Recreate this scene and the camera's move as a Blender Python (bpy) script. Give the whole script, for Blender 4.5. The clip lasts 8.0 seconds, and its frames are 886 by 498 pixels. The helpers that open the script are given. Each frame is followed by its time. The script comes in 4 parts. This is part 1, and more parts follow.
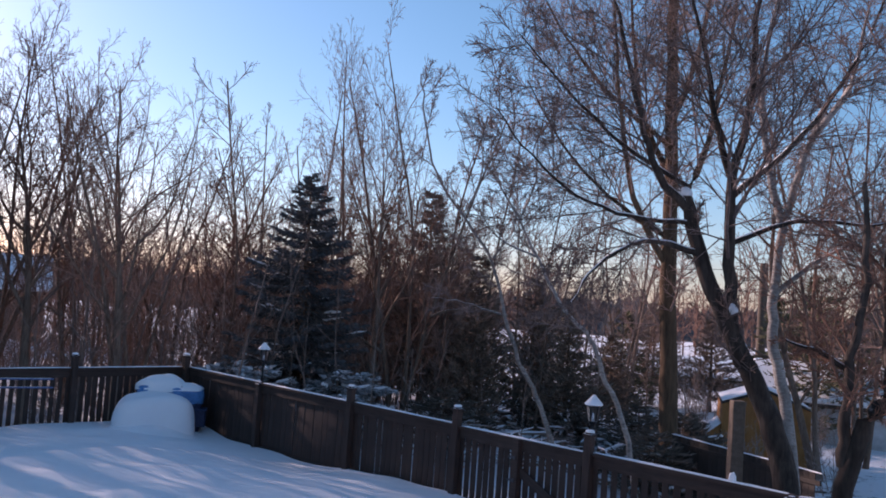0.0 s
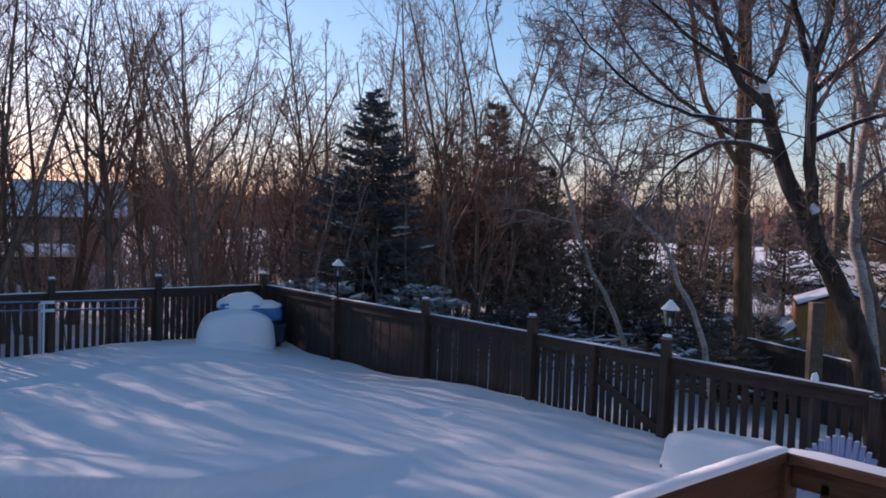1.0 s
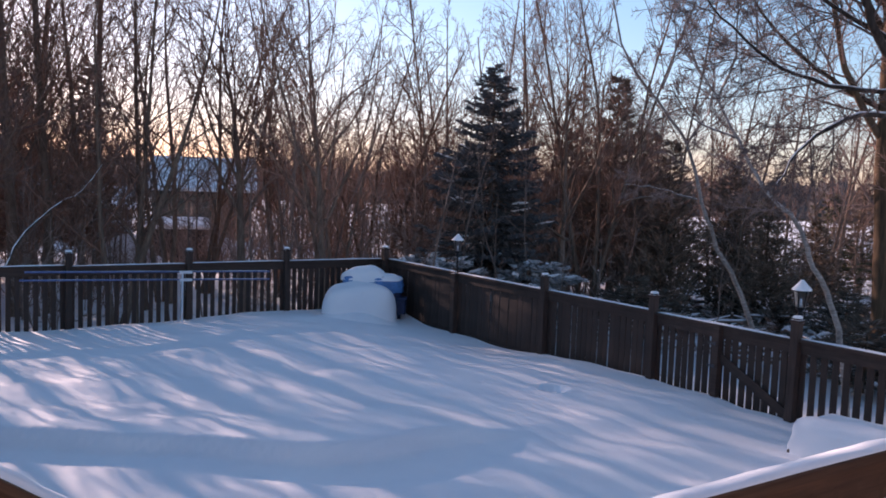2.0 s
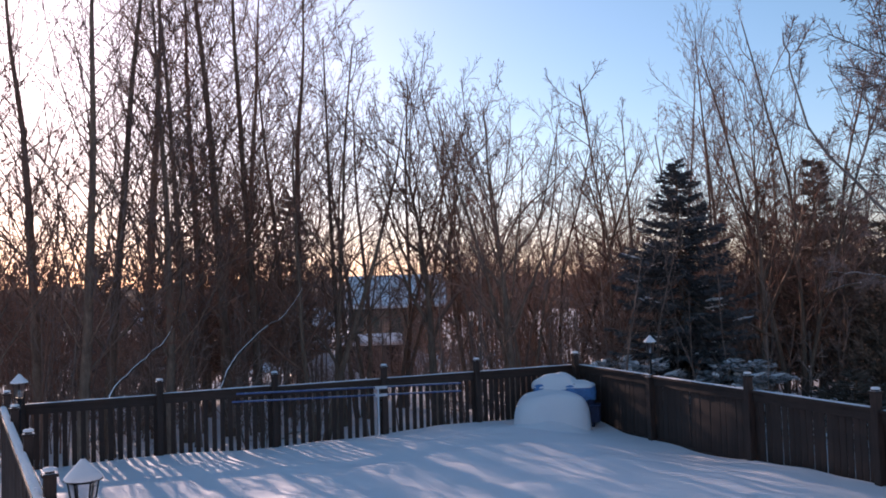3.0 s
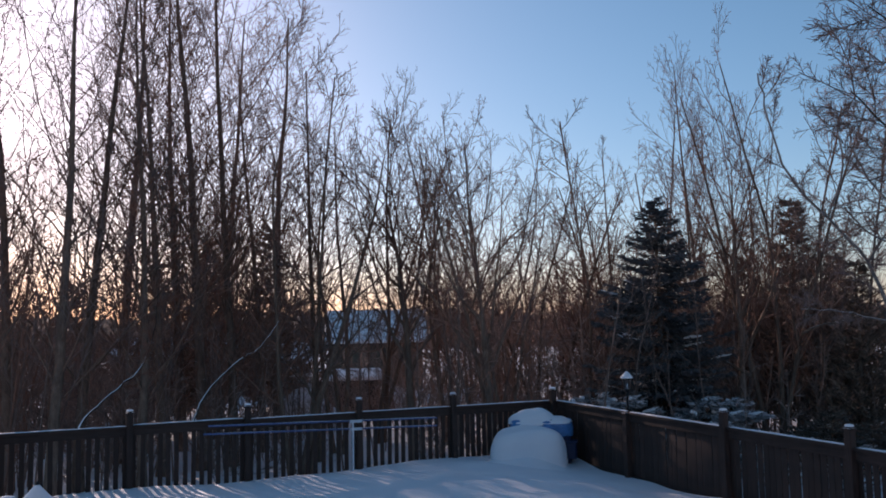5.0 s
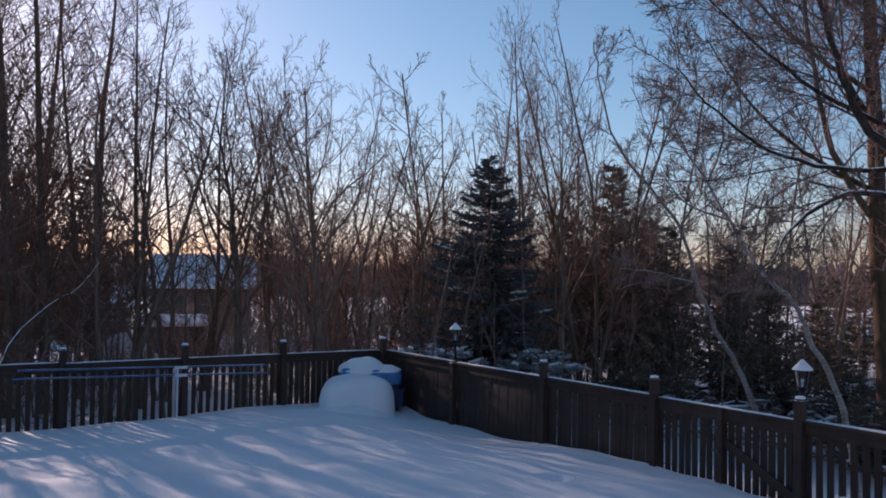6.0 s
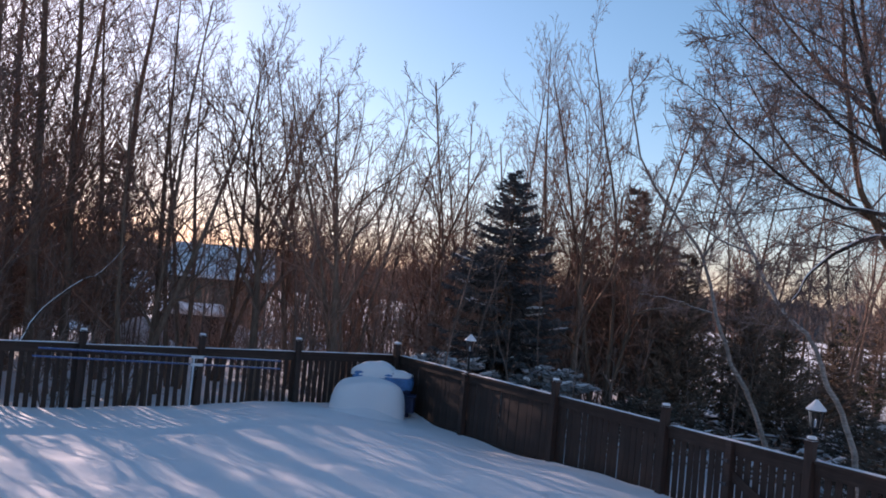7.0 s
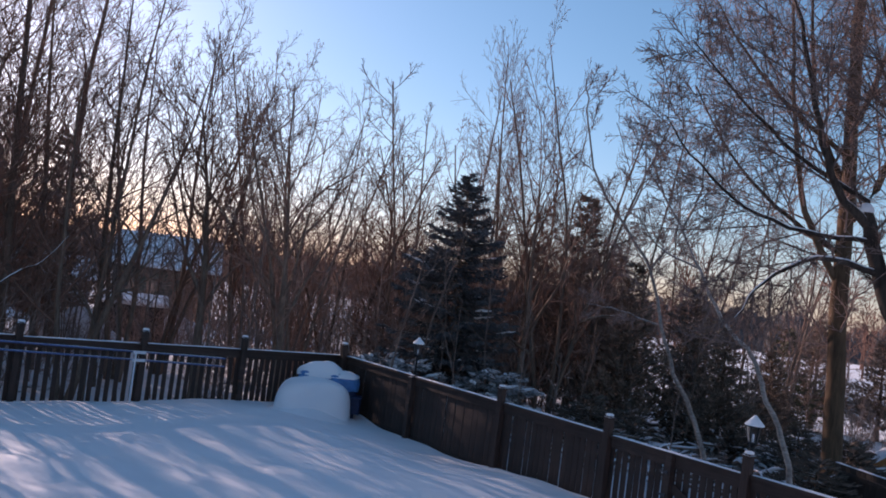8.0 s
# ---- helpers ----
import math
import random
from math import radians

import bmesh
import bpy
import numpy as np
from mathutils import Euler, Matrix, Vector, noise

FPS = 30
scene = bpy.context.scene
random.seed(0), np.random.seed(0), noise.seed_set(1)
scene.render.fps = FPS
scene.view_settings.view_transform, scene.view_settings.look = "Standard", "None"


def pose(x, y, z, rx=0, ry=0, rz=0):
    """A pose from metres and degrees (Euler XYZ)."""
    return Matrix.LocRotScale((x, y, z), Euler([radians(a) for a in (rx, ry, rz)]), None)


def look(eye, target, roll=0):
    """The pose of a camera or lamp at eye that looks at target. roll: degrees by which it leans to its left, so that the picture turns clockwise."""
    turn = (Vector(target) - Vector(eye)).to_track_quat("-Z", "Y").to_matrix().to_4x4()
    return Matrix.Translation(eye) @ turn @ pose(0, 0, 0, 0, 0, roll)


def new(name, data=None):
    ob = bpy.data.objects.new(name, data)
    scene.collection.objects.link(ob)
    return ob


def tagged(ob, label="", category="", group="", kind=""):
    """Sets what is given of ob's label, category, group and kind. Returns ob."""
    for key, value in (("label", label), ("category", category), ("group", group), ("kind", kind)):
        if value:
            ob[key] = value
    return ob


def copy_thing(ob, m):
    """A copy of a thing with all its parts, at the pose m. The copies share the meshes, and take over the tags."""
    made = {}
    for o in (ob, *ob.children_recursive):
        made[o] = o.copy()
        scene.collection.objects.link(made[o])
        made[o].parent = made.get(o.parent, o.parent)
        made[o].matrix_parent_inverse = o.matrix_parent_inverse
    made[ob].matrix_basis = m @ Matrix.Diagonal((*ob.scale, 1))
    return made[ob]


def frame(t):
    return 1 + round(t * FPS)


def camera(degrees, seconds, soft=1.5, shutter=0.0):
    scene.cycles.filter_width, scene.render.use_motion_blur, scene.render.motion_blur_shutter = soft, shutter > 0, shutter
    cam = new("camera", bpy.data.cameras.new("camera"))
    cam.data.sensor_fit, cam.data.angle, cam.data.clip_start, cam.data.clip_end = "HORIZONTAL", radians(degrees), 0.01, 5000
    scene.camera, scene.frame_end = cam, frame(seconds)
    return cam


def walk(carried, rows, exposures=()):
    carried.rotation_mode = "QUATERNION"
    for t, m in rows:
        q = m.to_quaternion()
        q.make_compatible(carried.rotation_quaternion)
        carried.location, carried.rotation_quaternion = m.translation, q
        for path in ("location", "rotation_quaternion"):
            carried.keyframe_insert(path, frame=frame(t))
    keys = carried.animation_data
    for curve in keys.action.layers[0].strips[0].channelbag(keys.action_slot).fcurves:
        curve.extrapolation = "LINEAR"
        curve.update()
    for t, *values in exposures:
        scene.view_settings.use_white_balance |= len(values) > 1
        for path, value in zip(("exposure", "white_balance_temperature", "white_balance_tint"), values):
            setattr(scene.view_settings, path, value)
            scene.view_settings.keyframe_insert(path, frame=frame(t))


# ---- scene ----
SKY_STRENGTH, SUN_STRENGTH = 0.14, 5.0
EXPOSURES = [(0.0, 0.29, 6750, 41), (1.0, 0.16, 6850, 41), (2.5, 0.66, 7500, 45), (3.0, 0.32, 7300, 41), (3.5, 0.00, 7150, 35), (4.0, -0.14, 7150, 35), (5.0, -0.20, 6950, 35), (6.5, 0.06, 7000, 40), (7.0, 0.29, 7150, 40), (7.5, 0.04, 6800, 40), (8.0, 0.14, 6900, 40)]
cam = camera(55.23, 8.0, soft=1.8)
PATH = [
    (0.0, pose(0.093, 0.074, 2.996, 93.286, -4.044, 5.197)),
    (0.5, pose(-0.017, 0.019, 2.942, 91.034, -1.567, 7.292)),
    (1.0, pose(-0.035, 0.059, 2.945, 87.274, -2.024, 9.434)),
    (1.2, pose(-0.041, 0.051, 2.949, 86.353, -2.148, 11.859)),
    (2.3, pose(-0.042, -0.017, 2.938, 85.689, -0.513, 21.130)),
    (2.5, pose(-0.043, 0.003, 2.922, 86.919, 1.025, 24.873)),
    (3.0, pose(0.015, 0.014, 2.952, 92.538, 1.845, 30.033)),
    (3.5, pose(0.010, -0.000, 2.913, 95.005, 1.559, 32.005)),
    (4.0, pose(0.015, 0.022, 2.878, 93.658, 0.471, 35.232)),
    (4.5, pose(0.050, 0.039, 2.879, 94.049, -0.439, 34.897)),
    (5.0, pose(0.088, 0.100, 2.878, 94.982, 1.129, 28.846)),
    (5.2, pose(0.098, 0.135, 2.858, 94.577, 2.114, 25.801)),
    (6.3, pose(-0.025, -0.017, 2.856, 90.615, -2.464, 15.625)),
    (6.5, pose(-0.060, -0.052, 2.901, 90.108, -3.306, 15.381)),
    (7.0, pose(-0.010, -0.094, 2.904, 92.106, -5.303, 18.543)),
    (7.2, pose(0.043, -0.061, 3.006, 92.944, -3.146, 16.642)),
    (7.5, pose(0.096, 0.013, 2.946, 92.385, -1.123, 9.784)),
    (7.7, pose(0.040, -0.030, 2.980, 91.990, -1.735, 8.670)),
    (7.8, pose(0.010, -0.050, 3.000, 91.830, -3.527, 11.900)),
    (8.0, pose(-0.050, -0.085, 3.030, 92.272, -7.272, 15.094)),
]
walk(cam, PATH, EXPOSURES)

# ---- world and sun ----
SUN_BEARING, SUN_HEIGHT = 58.5, 18.0


def at(bearing, d, z=0.0):
    """A place d metres from the middle of the porch, bearing in degrees to the left of +y."""
    return Vector((-math.sin(radians(bearing)) * d, math.cos(radians(bearing)) * d, z))


world = bpy.data.worlds.new("winter_sky")
scene.world = world
world.use_nodes = True
wn = world.node_tree.nodes
sky = wn.new("ShaderNodeTexSky")
sky.sky_type, sky.sun_disc = "NISHITA", False
sky.sun_elevation, sky.sun_rotation = radians(SUN_HEIGHT), radians(-SUN_BEARING)
sky.altitude, sky.air_density, sky.dust_density, sky.ozone_density = 100, 1.0, 0.7, 4.0
haze = wn.new("ShaderNodeHueSaturation")
haze.inputs["Saturation"].default_value = 1.12
haze.inputs["Hue"].default_value = 0.477
world.node_tree.links.new(sky.outputs[0], haze.inputs["Color"])
world.node_tree.links.new(haze.outputs[0], wn["Background"].inputs[0])
wn["Background"].inputs[1].default_value = SKY_STRENGTH

sun_data = bpy.data.lights.new("sun", "SUN")
sun_data.energy, sun_data.angle, sun_data.color = SUN_STRENGTH, radians(0.53), (1.0, 0.89, 0.76)
sun = new("sun", sun_data)
sun.matrix_world = look(at(SUN_BEARING, 40, 40 * math.tan(radians(SUN_HEIGHT))), (0, 0, 0))


# ---- materials ----
class Mat:
    """A node material with a Principled surface and short ways to feed it."""

    def __init__(self, name, rough=0.8, metal=0.0, spec=0.3):
        self.m = bpy.data.materials.new(name)
        self.m.use_nodes = True
        self.n, self.l = self.m.node_tree.nodes, self.m.node_tree.links
        self.b = self.n["Principled BSDF"]
        self.b.inputs["Roughness"].default_value = rough
        self.b.inputs["Metallic"].default_value = metal
        self.b.inputs["Specular IOR Level"].default_value = spec
        self.co = self.n.new("ShaderNodeTexCoord").outputs["Object"]

    def noise(self, scale, detail=4, rough=0.6, stretch=None):
        t = self.n.new("ShaderNodeTexNoise")
        t.inputs["Scale"].default_value, t.inputs["Detail"].default_value = scale, detail
        t.inputs["Roughness"].default_value = rough
        co = self.co
        if stretch:
            mp = self.n.new("ShaderNodeMapping")
            mp.inputs["Scale"].default_value = stretch
            self.l.new(co, mp.inputs[0])
            co = mp.outputs[0]
        self.l.new(co, t.inputs[0])
        return t.outputs[0]

    def ramp(self, fac, *stops):
        r = self.n.new("ShaderNodeValToRGB")
        while len(r.color_ramp.elements) < len(stops):
            r.color_ramp.elements.new(0.5)
        for e, (p, c) in zip(r.color_ramp.elements, stops):
            e.position, e.color = p, (*c, 1) if len(c) == 3 else (c[0], c[0], c[0], 1)
        self.l.new(fac, r.inputs[0])
        return r.outputs[0]

    def mix(self, fac, a, b, mode="MIX"):
        x = self.n.new("ShaderNodeMix")
        x.data_type, x.blend_type = "RGBA", mode
        for sock, v in ((x.inputs[0], fac), (x.inputs[6], a), (x.inputs[7], b)):
            if isinstance(v, (int, float)):
                sock.default_value = v
            elif isinstance(v, tuple):
                sock.default_value = (*v, 1)
            else:
                self.l.new(v, sock)
        return x.outputs[2]

    def math(self, op, a, b):
        x = self.n.new("ShaderNodeMath")
        x.operation = op
        for sock, v in zip(x.inputs, (a, b)):
            if isinstance(v, (int, float)):
                sock.default_value = v
            else:
                self.l.new(v, sock)
        return x.outputs[0]

    def vary(self, colour, amount=0.3):
        """Lighter and darker from piece to piece."""
        o = self.n.new("ShaderNodeObjectInfo").outputs["Random"]
        v = self.ramp(o, (0, (1 - amount,)), (1, (1 + amount,)))
        return self.mix(1.0, colour, v, "MULTIPLY")

    def upward(self, low, high, scale=6.0, wide=0.5):
        """1 on faces that look up, broken by noise."""
        g = self.n.new("ShaderNodeNewGeometry").outputs["Normal"]
        s = self.n.new("ShaderNodeSeparateXYZ")
        self.l.new(g, s.inputs[0])
        f = self.math("ADD", s.outputs[2], self.math("MULTIPLY", self.math("SUBTRACT", self.noise(scale), 0.5), wide))
        return self.ramp(f, (low, (0.0,)), (high, (1.0,)))

    def bump(self, height, strength=0.4, dist=0.02):
        b = self.n.new("ShaderNodeBump")
        b.inputs["Strength"].default_value, b.inputs["Distance"].default_value = strength, dist
        self.l.new(height, b.inputs["Height"])
        self.l.new(b.outputs[0], self.b.inputs["Normal"])
        return self

    def colour(self, c):
        if isinstance(c, tuple):
            self.b.inputs["Base Color"].default_value = (*c, 1)
        else:
            self.l.new(c, self.b.inputs["Base Color"])
        return self


SNOW = (0.86, 0.87, 0.89)


def timber(name, dark, light, stretch=(1, 1, 0.06), snow=None, rough=0.75):
    k = Mat(name, rough)
    grain = k.noise(38, 5, 0.65, stretch)
    c = k.ramp(grain, (0.3, dark), (0.7, light))
    c = k.mix(k.ramp(k.noise(2.2, 3), (0.35, (0.0,)), (0.75, (0.55,))), c, tuple(v * 0.55 for v in dark))
    c = k.vary(c, 0.13)
    if snow:
        c = k.mix(k.upward(*snow), c, SNOW)
    return k.colour(c).bump(grain, 0.35, 0.004).m


def bark(name, dark, light, snow=(0.62, 0.78), stretch=(1, 1, 0.18), scale=22):
    k = Mat(name, 0.9, spec=0.15)
    g = k.noise(scale, 6, 0.7, stretch)
    c = k.ramp(g, (0.3, dark), (0.7, light))
    c = k.mix(k.ramp(k.noise(1.3, 3), (0.4, (0.0,)), (0.7, (0.5,))), c, tuple(0.6 * v for v in dark))
    c = k.vary(c, 0.25)
    if snow:
        c = k.mix(k.upward(*snow, 3.0, 0.7), c, SNOW)
    return k.colour(c).bump(g, 0.6, 0.02).m


M_FENCE = timber("stained_fence_timber", (0.042, 0.025, 0.021), (0.092, 0.056, 0.046), snow=(0.80, 0.86))
M_RAIL = timber("stained_rail_timber", (0.042, 0.025, 0.021), (0.092, 0.056, 0.046), (0.06, 0.06, 1))
M_PORCH = timber("cedar_stained_timber", (0.07, 0.033, 0.018), (0.16, 0.08, 0.045), (0.06, 0.06, 1))
M_PLY = timber("orange_plywood", (0.34, 0.14, 0.045), (0.52, 0.24, 0.085))
M_OLDFENCE = timber("weathered_dark_boards", (0.034, 0.026, 0.023), (0.08, 0.06, 0.05))

k = Mat("fresh_snow", 0.75, spec=0.25)
drift = k.noise(1.1, 4, 0.55)
fine = k.noise(55, 3, 0.6)
k.colour(k.ramp(drift, (0.25, (0.80, 0.82, 0.86)), (0.75, (0.90, 0.90, 0.91))))
k.bump(k.math("ADD", k.math("MULTIPLY", drift, 1.0), k.math("MULTIPLY", fine, 0.12)), 0.35, 0.05)
k.b.inputs["Sheen Weight"].default_value = 0.1
M_SNOW = k.m

k = Mat("woodland_floor", 0.95, spec=0.1)
litter = k.ramp(k.noise(9, 6, 0.7), (0.3, (0.035, 0.024, 0.017)), (0.7, (0.13, 0.09, 0.06)))
patch = k.ramp(k.math("ADD", k.math("MULTIPLY", k.noise(0.45, 3), 0.5), k.math("MULTIPLY", k.noise(3.5, 6, 0.75), 0.5)), (0.37, (0.0,)), (0.43, (1.0,)))
k.colour(k.mix(patch, litter, SNOW))
k.bump(k.noise(5, 6, 0.7), 0.8, 0.12)
M_GROUND = k.m

M_BARK = bark("grey_brown_bark", (0.11, 0.072, 0.056), (0.32, 0.222, 0.168), (0.86, 0.98))
M_POPLAR = bark("tan_poplar_bark", (0.05, 0.032, 0.022), (0.18, 0.115, 0.072), None, (1, 1, 0.12), 12)
# distance haze is put into this brown, greyed and paled
M_FARWOOD = bark("far_hazed_brown_woods", (0.075, 0.062, 0.058), (0.15, 0.125, 0.115), None, (1, 1, 0.3), 0.5)
M_PALE = bark("pale_birch_bark", (0.16, 0.14, 0.125), (0.46, 0.43, 0.41), (0.6, 0.8), (1, 1, 3), 9)
M_OAK = bark("dark_furrowed_bark", (0.028, 0.022, 0.020), (0.11, 0.088, 0.075), (0.50, 0.62), (1, 1, 0.2), 14)
M_TWIG = bark("brown_twigs", (0.150, 0.080, 0.060), (0.338, 0.188, 0.140), None)
M_TWIGRED = bark("reddish_twigs", (0.20, 0.125, 0.10), (0.42, 0.275, 0.225), None)
M_BUSH = bark("snow_dusted_twigs", (0.168, 0.123, 0.106), (0.392, 0.287, 0.245), (0.5, 0.78))
M_BUSHRED = bark("snow_dusted_red_twigs", (0.19, 0.138, 0.118), (0.40, 0.295, 0.255), (0.55, 0.82))
M_TWIGGREY = bark("grey_twigs", (0.132, 0.098, 0.09), (0.32, 0.245, 0.225), None)


def needles(name, dark, light, snow):
    k = Mat(name, 0.8, spec=0.2)
    c = k.ramp(k.noise(3.0, 4), (0.3, dark), (0.7, light))
    r = k.n.new("ShaderNodeNewGeometry").outputs["Random Per Island"]
    c = k.mix(1.0, c, k.ramp(r, (0, (0.65,)), (1, (1.35,))), "MULTIPLY")
    if snow:
        c = k.mix(k.upward(*snow, 1.2, 0.9), c, SNOW)
    return k.colour(c).m


M_SPRUCE = needles("blue_spruce_needles", (0.060, 0.059, 0.061), (0.145, 0.143, 0.146), (0.92, 1.25))
M_SNOWY = needles("snow_frosted_needles", (0.062, 0.063, 0.067), (0.15, 0.152, 0.158), (0.30, 0.72))
M_SCRUB = needles("snow_flecked_cedar_foliage", (0.075, 0.058, 0.047), (0.17, 0.132, 0.105), (0.55, 0.90))
M_CEDAR = needles("bronzed_cedar_foliage", (0.135, 0.095, 0.074), (0.30, 0.212, 0.16), (0.95, 1.2))
M_PINE = needles("olive_pine_needles", (0.06, 0.058, 0.032), (0.16, 0.14, 0.075), (0.9, 1.1))


def plain(name, c, rough=0.5, metal=0.0, wear=0.25, scale=12):
    k = Mat(name, rough, metal)
    n = k.noise(scale, 5)
    return k.colour(k.ramp(n, (0.3, tuple(v * (1 - wear) for v in c)), (0.7, tuple(min(1, v * (1 + wear)) for v in c)))).bump(n, 0.1, 0.003).m


M_BLACK = plain("black_lantern_metal", (0.02, 0.02, 0.022), 0.45, 0.6)
M_BLUE = plain("blue_vinyl_cover", (0.045, 0.22, 0.47), 0.45)
M_BLUEPOLE = plain("blue_anodised_pole", (0.10, 0.16, 0.33), 0.4, 0.3)
M_NAVY = plain("navy_plastic", (0.015, 0.03, 0.075), 0.5)
M_WHITE = plain("white_plastic", (0.62, 0.65, 0.70), 0.5, wear=0.1)
M_CHAIR = plain("pale_blue_chair_paint", (0.36, 0.40, 0.60), 0.6, wear=0.12)
M_SIDING = plain("olive_house_siding", (0.11, 0.10, 0.075), 0.8, scale=3)
M_STUCCO = plain("pale_grey_siding", (0.45, 0.45, 0.46), 0.8, scale=3)
M_STEEL = plain("hinge_steel", (0.10, 0.10, 0.11), 0.5, 0.8)
M_POLE = plain("grey_utility_pole", (0.12, 0.09, 0.07), 0.9)
k = Mat("lantern_glass", 0.3)
k.colour((0.88, 0.91, 0.94))
k.b.inputs["Transmission Weight"].default_value = 1.0
k.b.inputs["IOR"].default_value = 1.06
M_GLASS = k.m


# ---- mesh helpers ----
class Build:
    """Gathers quads and hands them over as one mesh."""

    def __init__(self):
        self.v, self.f, self.n = [], [], 0

    def add(self, verts, faces):
        verts = np.asarray(verts, float).reshape(-1, 3)
        self.v.append(verts)
        self.f.append(np.asarray(faces, int).reshape(-1, 4) + self.n)
        self.n += len(verts)
        return self

    def box(self, size, m=None, bevel=0.0):
        """A box round the origin moved by m; bevel chamfers its four upright edges and its top."""
        x, y, z = (s / 2 for s in size)
        c = bevel
        if c <= 0:
            ring = [(-x, -y), (x, -y), (x, y), (-x, y)]
            levels = [(-z, 0), (z, 0)]
        else:
            ring = [(-x + c, -y), (x - c, -y), (x, -y + c), (x, y - c), (x - c, y), (-x + c, y), (-x, y - c), (-x, -y + c)]
            levels = [(-z, 0), (z - c, 0), (z, c)]
        verts = []
        for h, inset in levels:
            verts += [(px * (1 - inset / x), py * (1 - inset / y), h) for px, py in ring]
        n = len(ring)
        faces = []
        for k in range(len(levels) - 1):
            faces += [(k * n + i, k * n + (i + 1) % n, (k + 1) * n + (i + 1) % n, (k + 1) * n + i) for i in range(n)]
        top = (len(levels) - 1) * n
        if n == 4:
            faces += [(0, 3, 2, 1), (top, top + 1, top + 2, top + 3)]
        else:
            for o, flip in ((0, True), (top, False)):
                caps = [(o, o + 1, o + 2, o + 7), (o + 7, o + 2, o + 3, o + 6), (o + 6, o + 3, o + 4, o + 5)]
                faces += [q[::-1] if flip else q for q in caps]
        verts = np.array(verts)
        if m is not None:
            r = np.array(m)
            verts = verts @ r[:3, :3].T + r[:3, 3]
        return self.add(verts, faces)

    def tubes(self, lines, sides):
        """Tapered tubes along lines of equal length: a list of (points, radii)."""
        if not lines:
            return self
        groups = {}
        for p, r in lines:
            groups.setdefault(len(p), []).append((p, r))
        for n, group in groups.items():
            p = np.array([g[0] for g in group], float)
            r = np.array([g[1] for g in group], float)
            t = np.gradient(p, axis=1)
            t /= np.linalg.norm(t, axis=2, keepdims=True) + 1e-9
            ref = np.where(np.abs(t[..., 2:3]) > 0.9, np.array([1.0, 0, 0]), np.array([0, 0, 1.0]))
            a = np.cross(t, ref)
            a /= np.linalg.norm(a, axis=2, keepdims=True) + 1e-9
            b = np.cross(t, a)
            ang = np.arange(sides) * 2 * math.pi / sides + 0.5
            ring = a[:, :, None] * np.cos(ang)[:, None] + b[:, :, None] * np.sin(ang)[:, None]
            verts = p[:, :, None] + ring * r[:, :, None, None]
            i, j, s = np.meshgrid(np.arange(len(group)), np.arange(n - 1), np.arange(sides), indexing="ij")
            base = (i * n + j) * sides
            s2 = (s + 1) % sides
            faces = np.stack([base + s, base + s2, base + sides + s2, base + sides + s], -1)
            self.add(verts, faces)
        return self

    def lump(self, centre, size, seed=0, rough=0.12, rings=10, seg=18, flat=2.6, soft=1.0):
        """A rounded, slightly uneven mass of snow or cloth with a flat underside."""
        verts = []
        for i in range(rings + 1):
            e = i / rings * math.pi / 2
            for j in range(seg):
                a = j / seg * 2 * math.pi
                ca, sa = math.cos(a), math.sin(a)
                q = (abs(ca) ** flat + abs(sa) ** flat) ** (-1 / flat)
                up = math.sin(e) ** (0.8 * soft)
                out = max(math.cos(e), 0.0) ** (0.45 * soft)
                p = Vector((ca * q * out, sa * q * out, up))
                k = 1 + rough * noise.noise(p * 1.6 + Vector((seed * 7.3, 0, 0)))
                verts.append((centre[0] + p.x * size[0] / 2 * k, centre[1] + p.y * size[1] / 2 * k, centre[2] + p.z * size[2] * k))
        faces = [(i * seg + j, i * seg + (j + 1) % seg, (i + 1) * seg + (j + 1) % seg, (i + 1) * seg + j) for i in range(rings) for j in range(seg)]
        return self.add(verts, faces)

    def mesh(self, name, material, smooth=False):
        v, f = np.concatenate(self.v), np.concatenate(self.f)
        me = bpy.data.meshes.new(name)
        me.vertices.add(len(v))
        me.vertices.foreach_set("co", v.astype(np.float32).ravel())
        me.loops.add(len(f) * 4)
        me.loops.foreach_set("vertex_index", f.astype(np.int32).ravel())
        me.polygons.add(len(f))
        me.polygons.foreach_set("loop_start", np.arange(0, len(f) * 4, 4, dtype=np.int32))
        me.polygons.foreach_set("use_smooth", np.full(len(f), smooth))
        me.update(calc_edges=True)
        me.validate()
        me.materials.append(material)
        return me


def part(name, b, material, parent=None, label="", smooth=False, m=None):
    """Links a Build, or a mesh that others share, as one object under a thing."""
    ob = new(name, b if isinstance(b, bpy.types.Mesh) else b.mesh(name, material, smooth))
    if parent:
        ob.parent = parent
    if m is not None:
        ob.matrix_basis = m
    return tagged(ob, label)


def thing(name, m, label, category, group="", kind=""):
    ob = new(name)
    ob.matrix_basis = m
    ob.empty_display_size = 0.2
    return tagged(ob, label, category, group, kind)


def between(p, q, up=(0, 0, 1)):
    """A pose at the middle of p-q with its x axis along it."""
    p, q = Vector(p), Vector(q)
    x = (q - p).normalized()
    y = Vector(up).cross(x).normalized()
    z = x.cross(y)
    m = Matrix((x, y, z)).transposed().to_4x4()
    m.translation = (p + q) / 2
    return m


def turn_z(x, y, z, yaw):
    return pose(x, y, z, 0, 0, yaw)


